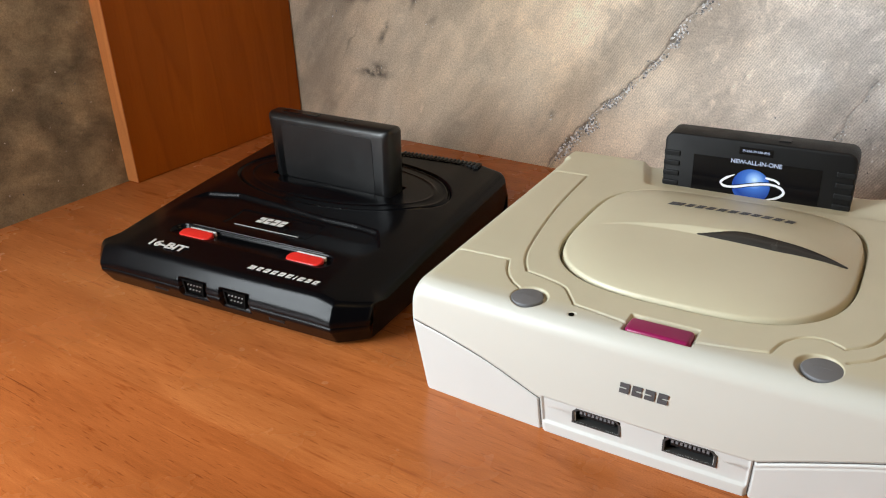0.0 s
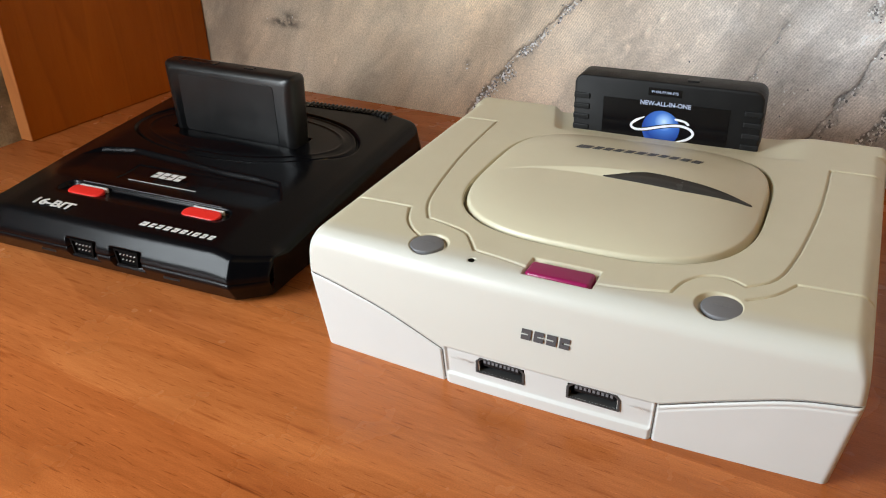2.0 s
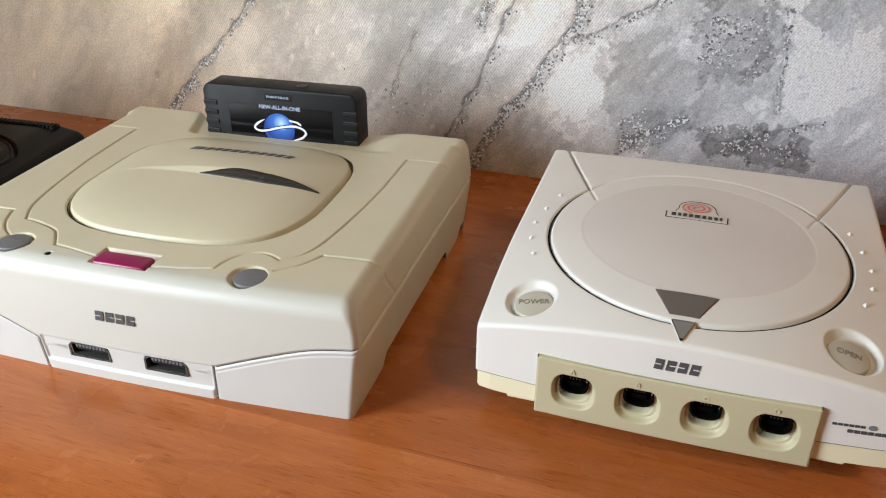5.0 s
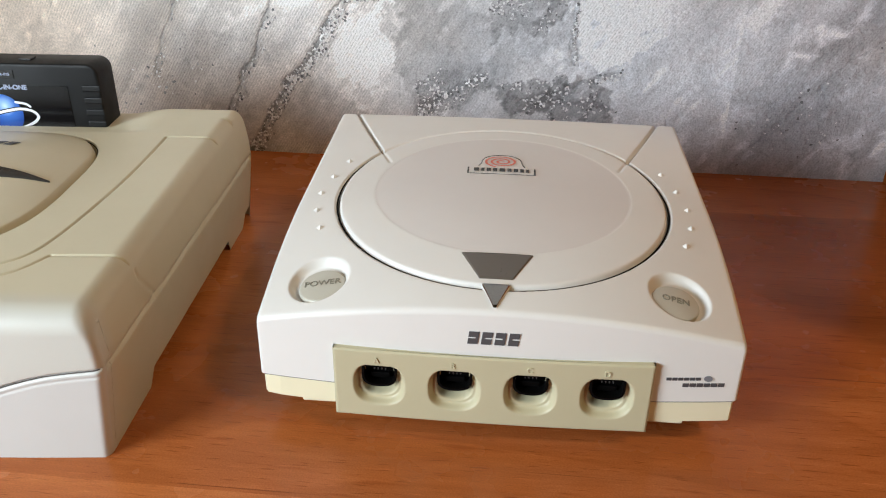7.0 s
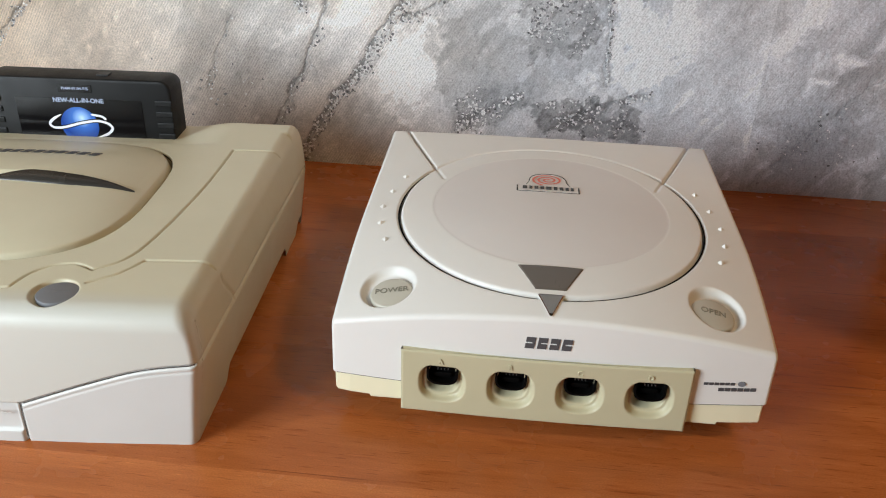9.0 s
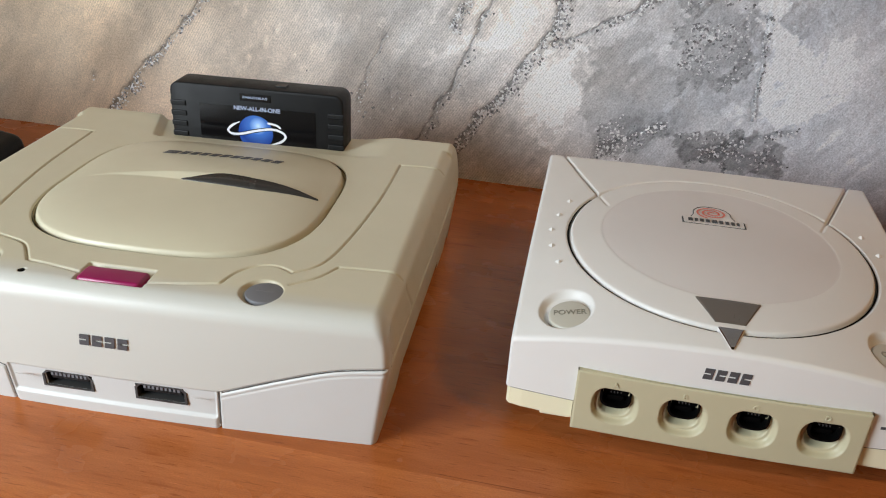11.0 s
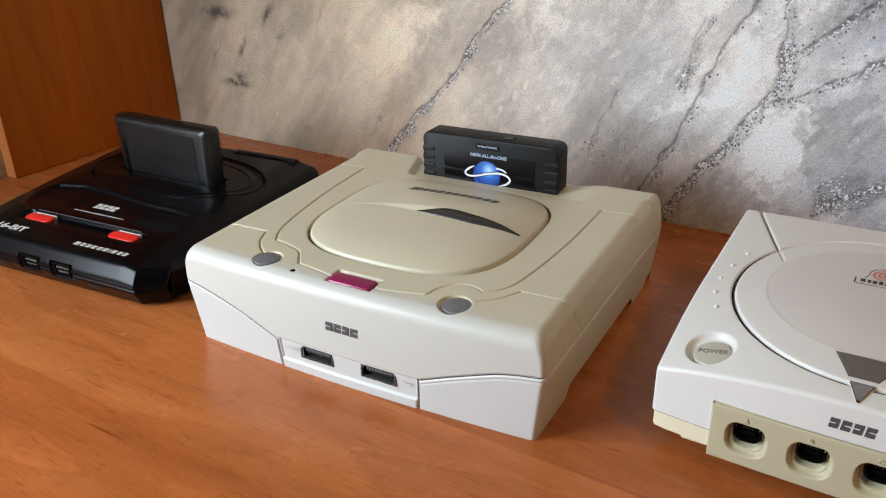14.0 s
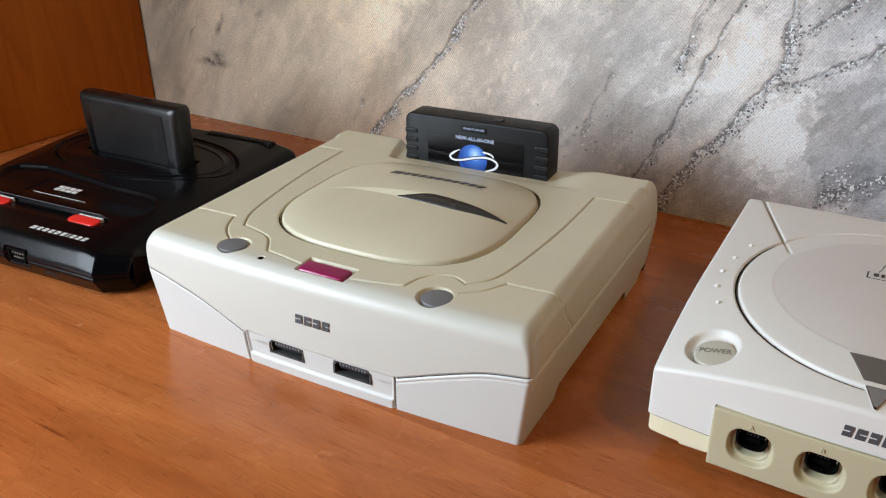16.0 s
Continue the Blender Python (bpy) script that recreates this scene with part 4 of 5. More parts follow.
def on_saturn(x, y):
    """Height of the plain top of the shell."""
    return 0.0692 + 0.0238 * (y + 0.001)


for bx, by, br in BT:
    b = part("round_button", prism_bm(ring_pts(bx, by, br - 0.0004, br - 0.0004, 48), on_saturn(0, by) - 0.004, on_saturn(0, by) - 0.0002, "z", 0.0006, 3), "grey", saturn, "mottled grey round button", True)
    bars("button_marking", [0.0012] * 5, 0.0016, 0.0006, "grey", b, Matrix.Translation((bx, by + 0.0015, on_saturn(0, by) - 0.0003)), 0.0002)
key = prism_bm(round_rect(-0.0150, 0.0156, 0.0028, 0.0144, 0.0022), 0.060, on_saturn(0, 0.010) + 0.0008, "z", 0.0016, 4)
for v in key.verts:
    v.co.z += 0.0238 * (v.co.y - 0.010) + 0.0008 * math.cos(v.co.x / 0.0155 * 1.5)
    v.co.y -= 0.0012 * math.cos(v.co.x / 0.0155 * 1.5)
part("open_button", key, "magenta", saturn, "magenta opening button", True)
part("access_lamp", prism_bm(ring_pts(-0.0424, 0.0046, 0.0018, 0.0018, 20), 0.064, 0.0691), "dullblack", saturn, "small dark lamp")
def gap_strip(name, points, height, half, parent):
    """A dark strip standing in for the shade in the gap round a lid."""
    bm = bmesh.new()
    n, rows = len(points), []
    for i, (x, y) in enumerate(points):
        ax, ay = points[i - 1]
        bx, by = points[(i + 1) % n]
        d = math.hypot(bx - ax, by - ay)
        nx, ny, w = (by - ay) / d, (ax - bx) / d, half(x, y)
        rows.append([bm.verts.new((x + nx * s * w, y + ny * s * w, height(x, y))) for s in (-1, 1)])
    for i in range(n):
        a, b = rows[i], rows[(i + 1) % n]
        bm.faces.new((a[0], a[1], b[1], b[0]))
    bmesh.ops.recalc_face_normals(bm, faces=bm.faces[:])
    return part(name, bm, "dullblack", parent, "dark strip for the shade in the gap round the lid", True)


outline = ring_pts(LCX, LCY, LA, LB, 120, 3.9, 0, math.pi)[:-1] + ring_pts(LCX, LCY, LA, LB, 120, 2.9, math.pi, 2 * math.pi)[:-1]
gap_strip("lid_gap_strip", outline, lambda x, y: on_saturn(0, y) - 0.0012, lambda x, y: 0.00042 + 0.00040 * float(step(x, 0.02, 0.065)), saturn)
# smoked lens on the lid's step
lz = lambda x, y: on_saturn(0, y) + float(lid_form(x, y))
bm = bmesh.new()
pts_lo, pts_hi = [], []
for i in range(41):
    x = -0.0085 + 0.0762 * i / 40
    ylo = float(lid_edge(x))
    pts_lo.append((x, ylo))
    pts_hi.append((x, ylo + 0.0001 + 0.97 * float(lid_band(x) * step(x, -0.0100, 0.016) ** 0.6)))
vl = [bm.verts.new((x, y, lz(x, y) + 0.0004)) for x, y in pts_lo]
vh = [bm.verts.new((x, y, lz(x, y) + 0.0004)) for x, y in pts_hi]
ul = [bm.verts.new((x, y, lz(x, y) - 0.003)) for x, y in pts_lo]
uh = [bm.verts.new((x, y, lz(x, y) - 0.003)) for x, y in pts_hi]
for i in range(40):
    bm.faces.new((vl[i], vl[i + 1], vh[i + 1], vh[i]))
    bm.faces.new((ul[i], ul[i + 1], vl[i + 1], vl[i]))
    bm.faces.new((vh[i], vh[i + 1], uh[i + 1], uh[i]))
bmesh.ops.recalc_face_normals(bm, faces=bm.faces[:])
part("lens", bm, "smoke", lid, "smoked grey crescent lens", True)
# brand marks as plain blocks
bars("logo_block", [0.0080, 0.0040, 0.0040, 0.0040, 0.0044, 0.0044, 0.0044, 0.0040, 0.0040, 0.0042, 0.0042], 0.0054, 0.0020, "ink", lid, Matrix.Translation((0.0006, 0.1355, 0)), 0.0002, 0.35, "dark grey printed block", True, lambda c: (c.x, c.y, lz(c.x, c.y) + 0.0002 + c.z))
bars("logo_block", [0.0047] * 4, 0.0058, 0.0014, "ink", saturn, upright(-0.0008, -0.00545, 0.0428), 0.0002, 0.12, "dark grey printed block", True)


def saturn_socket(sx, sz):
    s = part("controller_socket", bmesh.new(), "socket", saturn, "black controller socket with metal contacts")
    bm = bmesh.new()
    out = [(-0.0127, -0.0045), (0.0127, -0.0045), (0.0127, 0.0022), (0.0105, 0.0045), (-0.0105, 0.0045), (-0.0127, 0.0022)]
    inn = [(a * 0.91, b * 0.84) for a, b in out]
    yf, yb = -0.0029, 0.008
    o = [bm.verts.new((sx + a, yf, sz + b)) for a, b in out]
    n = [bm.verts.new((sx + a, yf, sz + b)) for a, b in inn]
    d = [bm.verts.new((sx + a, yb, sz + b)) for a, b in inn]
    w = [bm.verts.new((sx + a, 0.001, sz + b)) for a, b in out]
    for i in range(6):
        j = (i + 1) % 6
        bm.faces.new((o[i], o[j], n[j], n[i]))
        bm.faces.new((n[i], n[j], d[j], d[i]))
        bm.faces.new((w[i], w[j], o[j], o[i]))
    bm.faces.new(d)
    bmesh.ops.recalc_face_normals(bm, faces=bm.faces[:])
    bm.to_mesh(s.data)
    bm.free()
    for k in range(9):
        x = sx - 0.0083 + 0.00208 * k
        part("contact", box_bm(x - 0.0006, x + 0.0006, -0.0018, 0.006, sz + 0.0012, sz + 0.0030), "grey", s)
    part("tongue", box_bm(sx - 0.0095, sx + 0.0095, -0.0008, 0.007, sz - 0.0012, sz + 0.0014, 0.0003), "charcoal", s)


for sx, sz in SOCK:
    saturn_socket(sx, sz)
for bx in (-0.0445, 0.0425):
    bars("socket_marking", [0.0012] * 6, 0.0009, 0.0004, "white", sock_panel, upright(bx, -0.0046, 0.0172), 0.0002)

# ---- cartridge standing in the white console ----
cartridge = thing("memory_cartridge", SATURN @ pose(0.0015, 0.1985, 0.0695, 0, 0, 1.0), "black memory cartridge with printed label, standing in the console", "cartridge")
CW, CH = 0.0565, 0.0366
bm = prism_bm(round_rect(-CW, CW, -0.012, CH, 0.006, 6), -0.0105, 0.0105, "y", 0.0)
bmesh.ops.bevel(bm, geom=[e for e in bm.edges if abs(e.verts[0].co.y - e.verts[1].co.y) < 1e-6], offset=0.0012, segments=2, profile=0.5, affect="EDGES")
part("shell", bm, "charcoal", cartridge, "", True)
for sgn in (-1, 1):
    for k in range(4):
        z = 0.001 + 0.0068 * k
        part("grip_rib", box_bm(sgn * 0.0515 - 0.0050, sgn * 0.0515 + 0.0054, -0.0113, -0.0098, z, z + 0.0036, 0.0007), "charcoal", cartridge)
labelp = part("label", box_bm(-0.0375, 0.0385, -0.01085, -0.0100, -0.006, 0.0242), "blackgloss", cartridge, "glossy black label")
part("label_tag", box_bm(-0.0102, 0.0098, -0.01088, -0.0100, 0.0282, 0.0328), "blackgloss", cartridge, "small black tag")
letters("tag_text", "P/4M-P/1M-P/S", 0.0023, "dimink", cartridge, upright(-0.0002, -0.0110, 0.0305), 0.00005, 1.16, "", 0.00003)
letters("label_text", "NEW-ALL-IN-ONE", 0.0037, "dimink", labelp, upright(0.0006, -0.0110, 0.0232), 0.00005, 1.02, "", 0.00012)


def ball_material(name):
    """Printed globe: deep blue rim, pale glint above the middle."""
    m, nt, b = nodes_of(name)
    tc = nt.nodes.new("ShaderNodeTexCoord")
    far_from = nt.nodes.new("ShaderNodeVectorMath")
    far_from.operation = "DISTANCE"
    nt.links.new(mapped(nt, (1, 0, 1), source=tc.outputs["Generated"]), far_from.inputs[0])
    far_from.inputs[1].default_value = (0.58, 0.0, 0.70)
    nt.links.new(ramp(nt, far_from.outputs["Value"], [(0.0, (0.62, 0.82, 1.0)), (0.10, (0.30, 0.52, 0.92)), (0.26, (0.05, 0.17, 0.58)), (0.55, (0.012, 0.055, 0.30)), (0.75, (0.03, 0.12, 0.50))]), b.inputs["Base Color"])
    b.inputs["Roughness"].default_value = 0.25
    return m


MAT["ball"] = ball_material("blue_globe_print")
BALL = (-0.0008, 0.0078)
part("ball_print", prism_bm(ring_pts(BALL[0], BALL[1], 0.0114, 0.0114, 48), -0.01110, -0.0100, "y"), "ball", labelp, "blue printed globe")


def swoosh(name, points, width, y, mat, label):
    """Flat printed ribbon along a smooth curve round the globe, tapering at both ends."""
    p = np.array(spline(points, 8))
    d = np.gradient(p, axis=0)
    d /= np.hypot(d[:, 0], d[:, 1])[:, None]
    s = np.linspace(0, 1, len(p))
    w = width * np.clip(np.minimum(s, 1 - s) * 9 + 0.25, 0, 1)
    bm = bmesh.new()
    a = [bm.verts.new((BALL[0] + q[0] - e[1] * k, y, BALL[1] + q[1] + e[0] * k)) for q, e, k in zip(p, d, w)]
    b = [bm.verts.new((BALL[0] + q[0] + e[1] * k, y, BALL[1] + q[1] - e[0] * k)) for q, e, k in zip(p, d, w)]
    for i in range(len(p) - 1):
        bm.faces.new((b[i], b[i + 1], a[i + 1], a[i]))
    part(name, bm, mat, labelp, label)


RING = [(-0.0102, 0.0066), (-0.0154, 0.0036), (-0.0182, 0.0003), (-0.0154, -0.0019), (-0.0089, -0.0013), (0.0008, 0.0015), (0.0105, 0.0032), (0.0172, 0.0019), (0.0196, -0.0013), (0.0162, -0.0049), (0.0100, -0.0071)]
TAIL = [(0.0078, 0.0071), (0.0138, 0.0062), (0.0167, 0.0042)]
swoosh("ring_shadow", RING, 0.00125, -0.01116, "blackgloss", "black outline of the ring")
swoosh("ring_print", RING, 0.00078, -0.01124, "whiteink", "white printed ring")
swoosh("ring_tail", TAIL, 0.0007, -0.01124, "whiteink", "white printed ring end")
part("slider", box_bm(0.011, 0.018, -0.004, 0.002, CH - 0.0004, CH + 0.0009, 0.0003), "blacksoft", cartridge)


# ---- white console with a round lid and four sockets ----
dream = thing("four_socket_game_console", pose(0.3973, 0.044, 0, 0, 0, 1.1), "white disc game console with round lid and khaki socket panel", "game console", "game consoles on the desk")
DH, DB, DSEAM, DMID = 0.0965, 0.1910, 0.0240, 0.0015
LC, LR = (0.0008, 0.0895), 0.0768


def dream_top(x, y):
    """Height of the plain top: arched at the front, flat at the back."""
    zc = 0.0755 - 0.0120 * np.clip(1 - y / 0.085, 0, 1) ** 2 - 0.006 * np.clip(0.1 - y, 0, 1) * 0.4
    return zc - 1.62 * x * x * np.clip(1 - y / 0.2, 0, 1)


def dream_front(x):
    return 0.0002 + 0.0058 * (x / DH) ** 2


xs = rounded(-DH, DH, 0.0005, 0.0022, 9) + DMID
k = 0.0020 * (1 - np.sin(np.linspace(0, math.pi / 2, 7)))[::-1]
n_front = 46
NX = len(xs)
rows_y = np.concatenate([k[:-1] / DB, np.linspace(0.0020, DB - 0.004, 370) / DB, 1 - 2 * k[::-1][1:] / DB])
X = np.repeat(xs[:, None], len(rows_y), 1)
yf = dream_front(X) + roll_off(DH - np.abs(X - DMID), 0.0016)
Y = yf + rows_y[None] * (DB - yf)
D = np.zeros(X.shape)
ld = np.hypot(X - LC[0], Y - LC[1]) - LR
D += groove(ld, 0.00075, 0.0044) * (0.25 + 0.75 * (1 - step(Y, 0.125, 0.150)))
D += np.where(ld < 0, 0.0003 * step(-ld, 0, 0.002), 0)
inner = np.hypot(X - LC[0], Y - 0.0925) - 0.0600
D -= 0.00015 * (1 - step(inner, -0.0008, 0.0008))
for a, b in (((-0.0862, 0.1905), (-0.0620, 0.1325)), ((0.0880, 0.1905), (0.0640, 0.1325))):
    D += groove(dist_line(X, Y, np.array([a, b])), 0.0007, 0.0030)
    c = (b[0] - (a[0] - b[0]) * 0.22, b[1] - (a[1] - b[1]) * 0.22)
    D += groove(dist_line(X, Y, np.array([b, c])), 0.0008, 0.0006)
PB = ((-0.0700, 0.0190, -1), (0.0712, 0.0202, 1))
for bx, by, sg in PB:
    q = np.hypot(X - bx - sg * 0.0020, Y - by - 0.0030)
    D -= 0.0034 * (1 - step(q, 0.0095, 0.0130))
DOTS = [(sg * a + 0.001, y) for sg in (-1, 1) for a, y in ((0.0783, 0.1225), (0.0830, 0.1050), (0.0856, 0.0880), (0.0842, 0.0712), (0.0795, 0.0560))]
Z = dream_top(X, Y) - roll_off(Y - yf, 0.0020) - roll_off(DH - np.abs(X - DMID), 0.0022) - roll_off(DB - Y, 0.004) + D
side = 1 - 0.012 * np.clip(Y / DB, 0, 1)
TOPV = np.stack([X * side, Y, Z], -1)
cld = (ld[:-1, :-1] + ld[1:, 1:]) / 2
cin = (inner[:-1, :-1] + inner[1:, 1:]) / 2
sheet("top_shell", TOPV, "dwhite", dream, "warm white plastic upper shell", cld >= 0)
dlid = sheet("disc_lid", TOPV, "dwhite", dream, "round white disc lid", (cld < 0) & (cin >= 0))
sheet("lid_disc", TOPV, "dgrey", dlid, "greyer matt disc in the lid", (cld < 0) & (cin < 0))
# front and side walls down to the seam
q = np.linspace(0, 1, n_front)[None, :]
e = TOPV[:, 0]
fz = e[:, 2:3] * (1 - q) + DSEAM * q
fy = e[:, 1:2] + 0.0 * q
fx = e[:, 0:1] * (1 + 0.002 * q)
ccx, ccz = (fx[:-1, :-1] + fx[1:, 1:]) / 2, (fz[:-1, :-1] + fz[1:, 1:]) / 2
sheet("front_wall", np.stack([fx, fy, fz], -1), "dwhite", dream, "", (np.abs(ccx) > 0.0630) | (ccz > 0.0405), flip=True)
# black box standing in for the shaded hollow behind the panel
part("socket_dark_box", box_bm(-0.064, 0.064, 0.0125, 0.016, 0.010, 0.043), "blacksoft", dream, "black box for the shade behind the sockets")
for sgn, i in ((-1, 0), (1, -1)):
    e = TOPV[i][::3]
    q = np.linspace(0, 1, 12)[None, :]
    z = e[:, 2:3] * (1 - q) + DSEAM * q
    y = np.repeat(np.maximum(e[:, 1:2], dream_front(DH) + 0.0016), 12, 1)
    sheet("side_wall", np.stack([e[:, 0:1] * (1 + 0.002 * q), y, z], -1), "dwhite", dream, "", flip=sgn < 0)
part("back_wall", box_bm(-0.091, 0.091, DB - 0.006, DB - 0.001, DSEAM, 0.070), "dwhite", dream)
outline = [(-0.0944, 0.0085), (-0.0930, 0.0066)] + [(x, dream_front(x) + 0.0004) for x in np.linspace(-0.087, -0.0632, 4)] + [(-0.0632, 0.0140), (0.0632, 0.0140)] + [(x, dream_front(x) + 0.0004) for x in np.linspace(0.0632, 0.087, 4)] + [(0.0962, 0.0066), (0.0974, 0.0085), (0.0958, 0.188), (-0.093, 0.188)]
part("lower_case", prism_bm(outline, 0.0138, DSEAM - 0.0004, "z", 0.0004, 1), "yellowed", dream, "yellowed cream lower case")
part("under_tray", box_bm(-0.0575, 0.0575, 0.0080, 0.182, 0.0042, 0.0136, 0.002), "yellowed", dream)
for fx in (-0.072, 0.076):
    for fy in (0.017, 0.172):
        part("foot", box_bm(fx - 0.010, fx + 0.010, fy + 0.010, fy + 0.016, 0.0, 0.0090, 0.001), "charcoal", dream, "dark rubber foot")
for x0, x1 in ((-0.078, -0.0635), (0.0635, 0.078)):
    part("lower_lip", box_bm(x0, x1, 0.0045, 0.0135, 0.0120, 0.0142, 0.0008), "yellowed", dream)
gap_strip("lid_gap_strip", ring_pts(LC[0], LC[1], LR, LR, 200), lambda x, y: float(dream_top(np.array(x), np.array(y))) - (0.0013 if y < 0.13 else 0.006), lambda x, y: 0.00042, dream)
for x, y in DOTS:
    z = float(dream_top(np.array(x), np.array(y)))
    bm = bmesh.new()
    bmesh.ops.create_cone(bm, cap_ends=True, segments=4, radius1=0.0019, radius2=0.0003, depth=0.0014)
    for v in bm.verts:
        v.co = (x + v.co.x * 1.05, y + v.co.y * 0.95, z + 0.0006 + v.co.z)
    part("grip_dot", bm, "dwhite", dream)


def drape4(x0, y0, x1, y1, n, lift, mat, parent, name, label):
    """A thin plate on the top shell, x0 half wide at y0 and x1 half wide at y1."""
    u, v = np.meshgrid(np.linspace(-1, 1, 2 * n), np.linspace(0, 1, n), indexing="ij")
    y = y0 + (y1 - y0) * v
    x = u * (x0 + (x1 - x0) * v)
    z = dream_top(x, np.maximum(y, 0.0002)) + lift
    rim = np.maximum(np.abs(u) ** 12, np.maximum((2 * v - 1), -(2 * v - 1)) ** 12)
    return sheet(name, np.stack([x, y, z - 0.0016 * (rim > 0.98)], -1), mat, parent, label, flip=True)


drape4(0.0166, 0.0340, 0.0068, 0.0158, 16, 0.0003, "dwhite", dlid, "badge_rim", "pale moulded rim")
drape4(0.0160, 0.0335, 0.0065, 0.0163, 16, 0.0007, "bronze", dlid, "badge_window", "smoked grey badge window")
drape4(0.0063, 0.0150, 0.0003, 0.0012, 16, 0.0003, "dwhite", dream, "prism_rim", "")
drape4(0.0061, 0.0148, 0.0002, 0.0016, 16, 0.0008, "darkchrome", dream, "lamp_prism", "shiny pointed lamp prism")

for (bx, by, sg), word, tilt, turn in zip(PB, ("POWER", "OPEN"), (-9, 11), (4, -4)):
    z = float(dream_top(np.array(bx), np.array(by)))
    bm = prism_bm(ring_pts(0, 0, 0.0097, 0.0097, 48), -0.006, 0.0006, "z", 0.0010, 3)
    m = Matrix.Translation((bx, by, z - 0.0015)) @ Euler((radians(11), radians(tilt), 0)).to_matrix().to_4x4()
    bm.transform(m)
    knob = part("round_button", bm, "beigebtn", dream, "greyish round push button", True)
    letters("button_text", word, 0.0044, "dimtext", knob, m @ Matrix.Translation((0, 0.0012, 0.0006)) @ Matrix.Rotation(radians(turn), 4, "Z"), 0.00022, 1.0, "raised lettering", 0.00003)

# socket panel: a plate with four scooped bays
PX, PZ0, PZ1 = 0.0630, 0.0104, 0.0430
gx, gz = np.linspace(-PX, PX, 280), np.linspace(PZ0, PZ1, 76)
GX, GZ = np.meshgrid(gx, gz, indexing="ij")
BAYS = (-0.0447, -0.0145, 0.0156, 0.0457)
pit = np.zeros(GX.shape)
for bx in BAYS:
    d = np.maximum(((np.abs(GX - bx) / 0.0102) ** 2.6 + (np.abs(GZ - 0.0268) / 0.0098) ** 2.6) ** (1 / 2.7) * 0.0102 - 0.0102, GZ - 0.0358)
    pit = np.maximum(pit, 0.0030 * step(-d, -0.0004, 0.0016) + 0.0045 * step(-d, 0.0026, 0.0046))
face_y = -0.0016 + 0.0014 * (GX / PX) ** 2
edge = np.minimum(np.minimum(GX + PX, PX - GX), np.minimum(GZ - PZ0, PZ1 - GZ))
PV = np.stack([GX, face_y + pit + roll_off(edge, 0.0008), GZ], -1)
pcx, pcz = (GX[:-1, :-1] + GX[1:, 1:]) / 2, (GZ[:-1, :-1] + GZ[1:, 1:]) / 2
keep = np.ones(pcx.shape, bool)
for bx in BAYS:
    keep &= ~((np.abs(pcx - bx) < 0.0058) & (pcz > 0.0268) & (pcz < 0.0344))
plate = sheet("socket_panel", PV, "khaki", dream, "khaki plastic panel with four sockets", keep)
for pts in ([(-PX, PZ0), (PX, PZ0), (PX, PZ0 + 0.0006), (-PX, PZ0 + 0.0006)], [(-PX, PZ1 - 0.0006), (PX, PZ1 - 0.0006), (PX, PZ1), (-PX, PZ1)], [(-PX, PZ0), (-PX + 0.0006, PZ0), (-PX + 0.0006, PZ1), (-PX, PZ1)], [(PX - 0.0006, PZ0), (PX, PZ0), (PX, PZ1), (PX - 0.0006, PZ1)]):
    part("panel_edge", prism_bm(pts, 0.0002, 0.0125, "y"), "khaki", plate)
for bx, word in zip(BAYS, "ABCD"):
    shape = [(bx - 0.0070, 0.0354)] + ring_pts(bx, 0.0306, 0.0070, 0.0054, 14, 2.6, math.pi, 2 * math.pi) + [(bx + 0.0070, 0.0354)]
    inn = [(bx + (a - bx) * 0.86, 0.0308 + (b - 0.0308) * 0.82) for a, b in shape]
    bm = bmesh.new()
    o = [bm.verts.new((a, 0.0002, b)) for a, b in shape]
    ob_ = [bm.verts.new((a, 0.0090, b)) for a, b in shape]
    i_ = [bm.verts.new((a, 0.0002, b)) for a, b in inn]
    d_ = [bm.verts.new((a, 0.0046, b)) for a, b in inn]
    n = len(shape)
    for a in range(n):
        b = (a + 1) % n
        bm.faces.new((o[a], o[b], i_[b], i_[a]))
        bm.faces.new((i_[a], i_[b], d_[b], d_[a]))
        bm.faces.new((ob_[a], ob_[b], o[b], o[a]))
    bm.faces.new(d_)
    bmesh.ops.recalc_face_normals(bm, faces=bm.faces[:])
    s = part("controller_socket", bm, "dullblack", dream, "black controller socket")
    part("tongue", box_bm(bx - 0.0040, bx + 0.0040, 0.0030, 0.0048, 0.0276, 0.0300, 0.0004), "dullblack", s)
    for k in range(4):
        x = bx - 0.0022 + 0.0015 * k
        part("contact", box_bm(x - 0.0002, x + 0.0002, 0.0022, 0.0048, 0.0320, 0.0334), "socket", s)
    letters("socket_letter", word, 0.0036, "dimkhaki", plate, upright(bx - 0.0008, -0.0016 + 0.0014 * (bx / PX) ** 2, 0.0385), 0.0005, 1.0, "raised letter", 0.00005)
bars("logo_block", [0.0040] * 4, 0.0056, 0.0012, "ink", dream, upright(0.0002, 0.0003, 0.0514), 0.0004, 0.12, "dark grey printed block", True)
on_front = lambda c: (c.x, dream_front(c.x) + 0.0002 + c.y, c.z)
bars("print_bar", [0.0020] * 6, 0.0013, 0.0003, "ink", dream, upright(0.0750, 0, 0.0352), 0.0004, 0, "", False, on_front)
bars("print_bar", [0.0025] * 6, 0.0017, 0.0003, "ink", dream, upright(0.0832, 0, 0.0322), 0.0004, 0, "", False, on_front)
bm = prism_bm(ring_pts(0.0846, 0.0353, 0.0017, 0.0013, 16), dream_front(0.0846) - 0.0003, 0.006, "y")
part("print_disc", bm, "grey", dream)

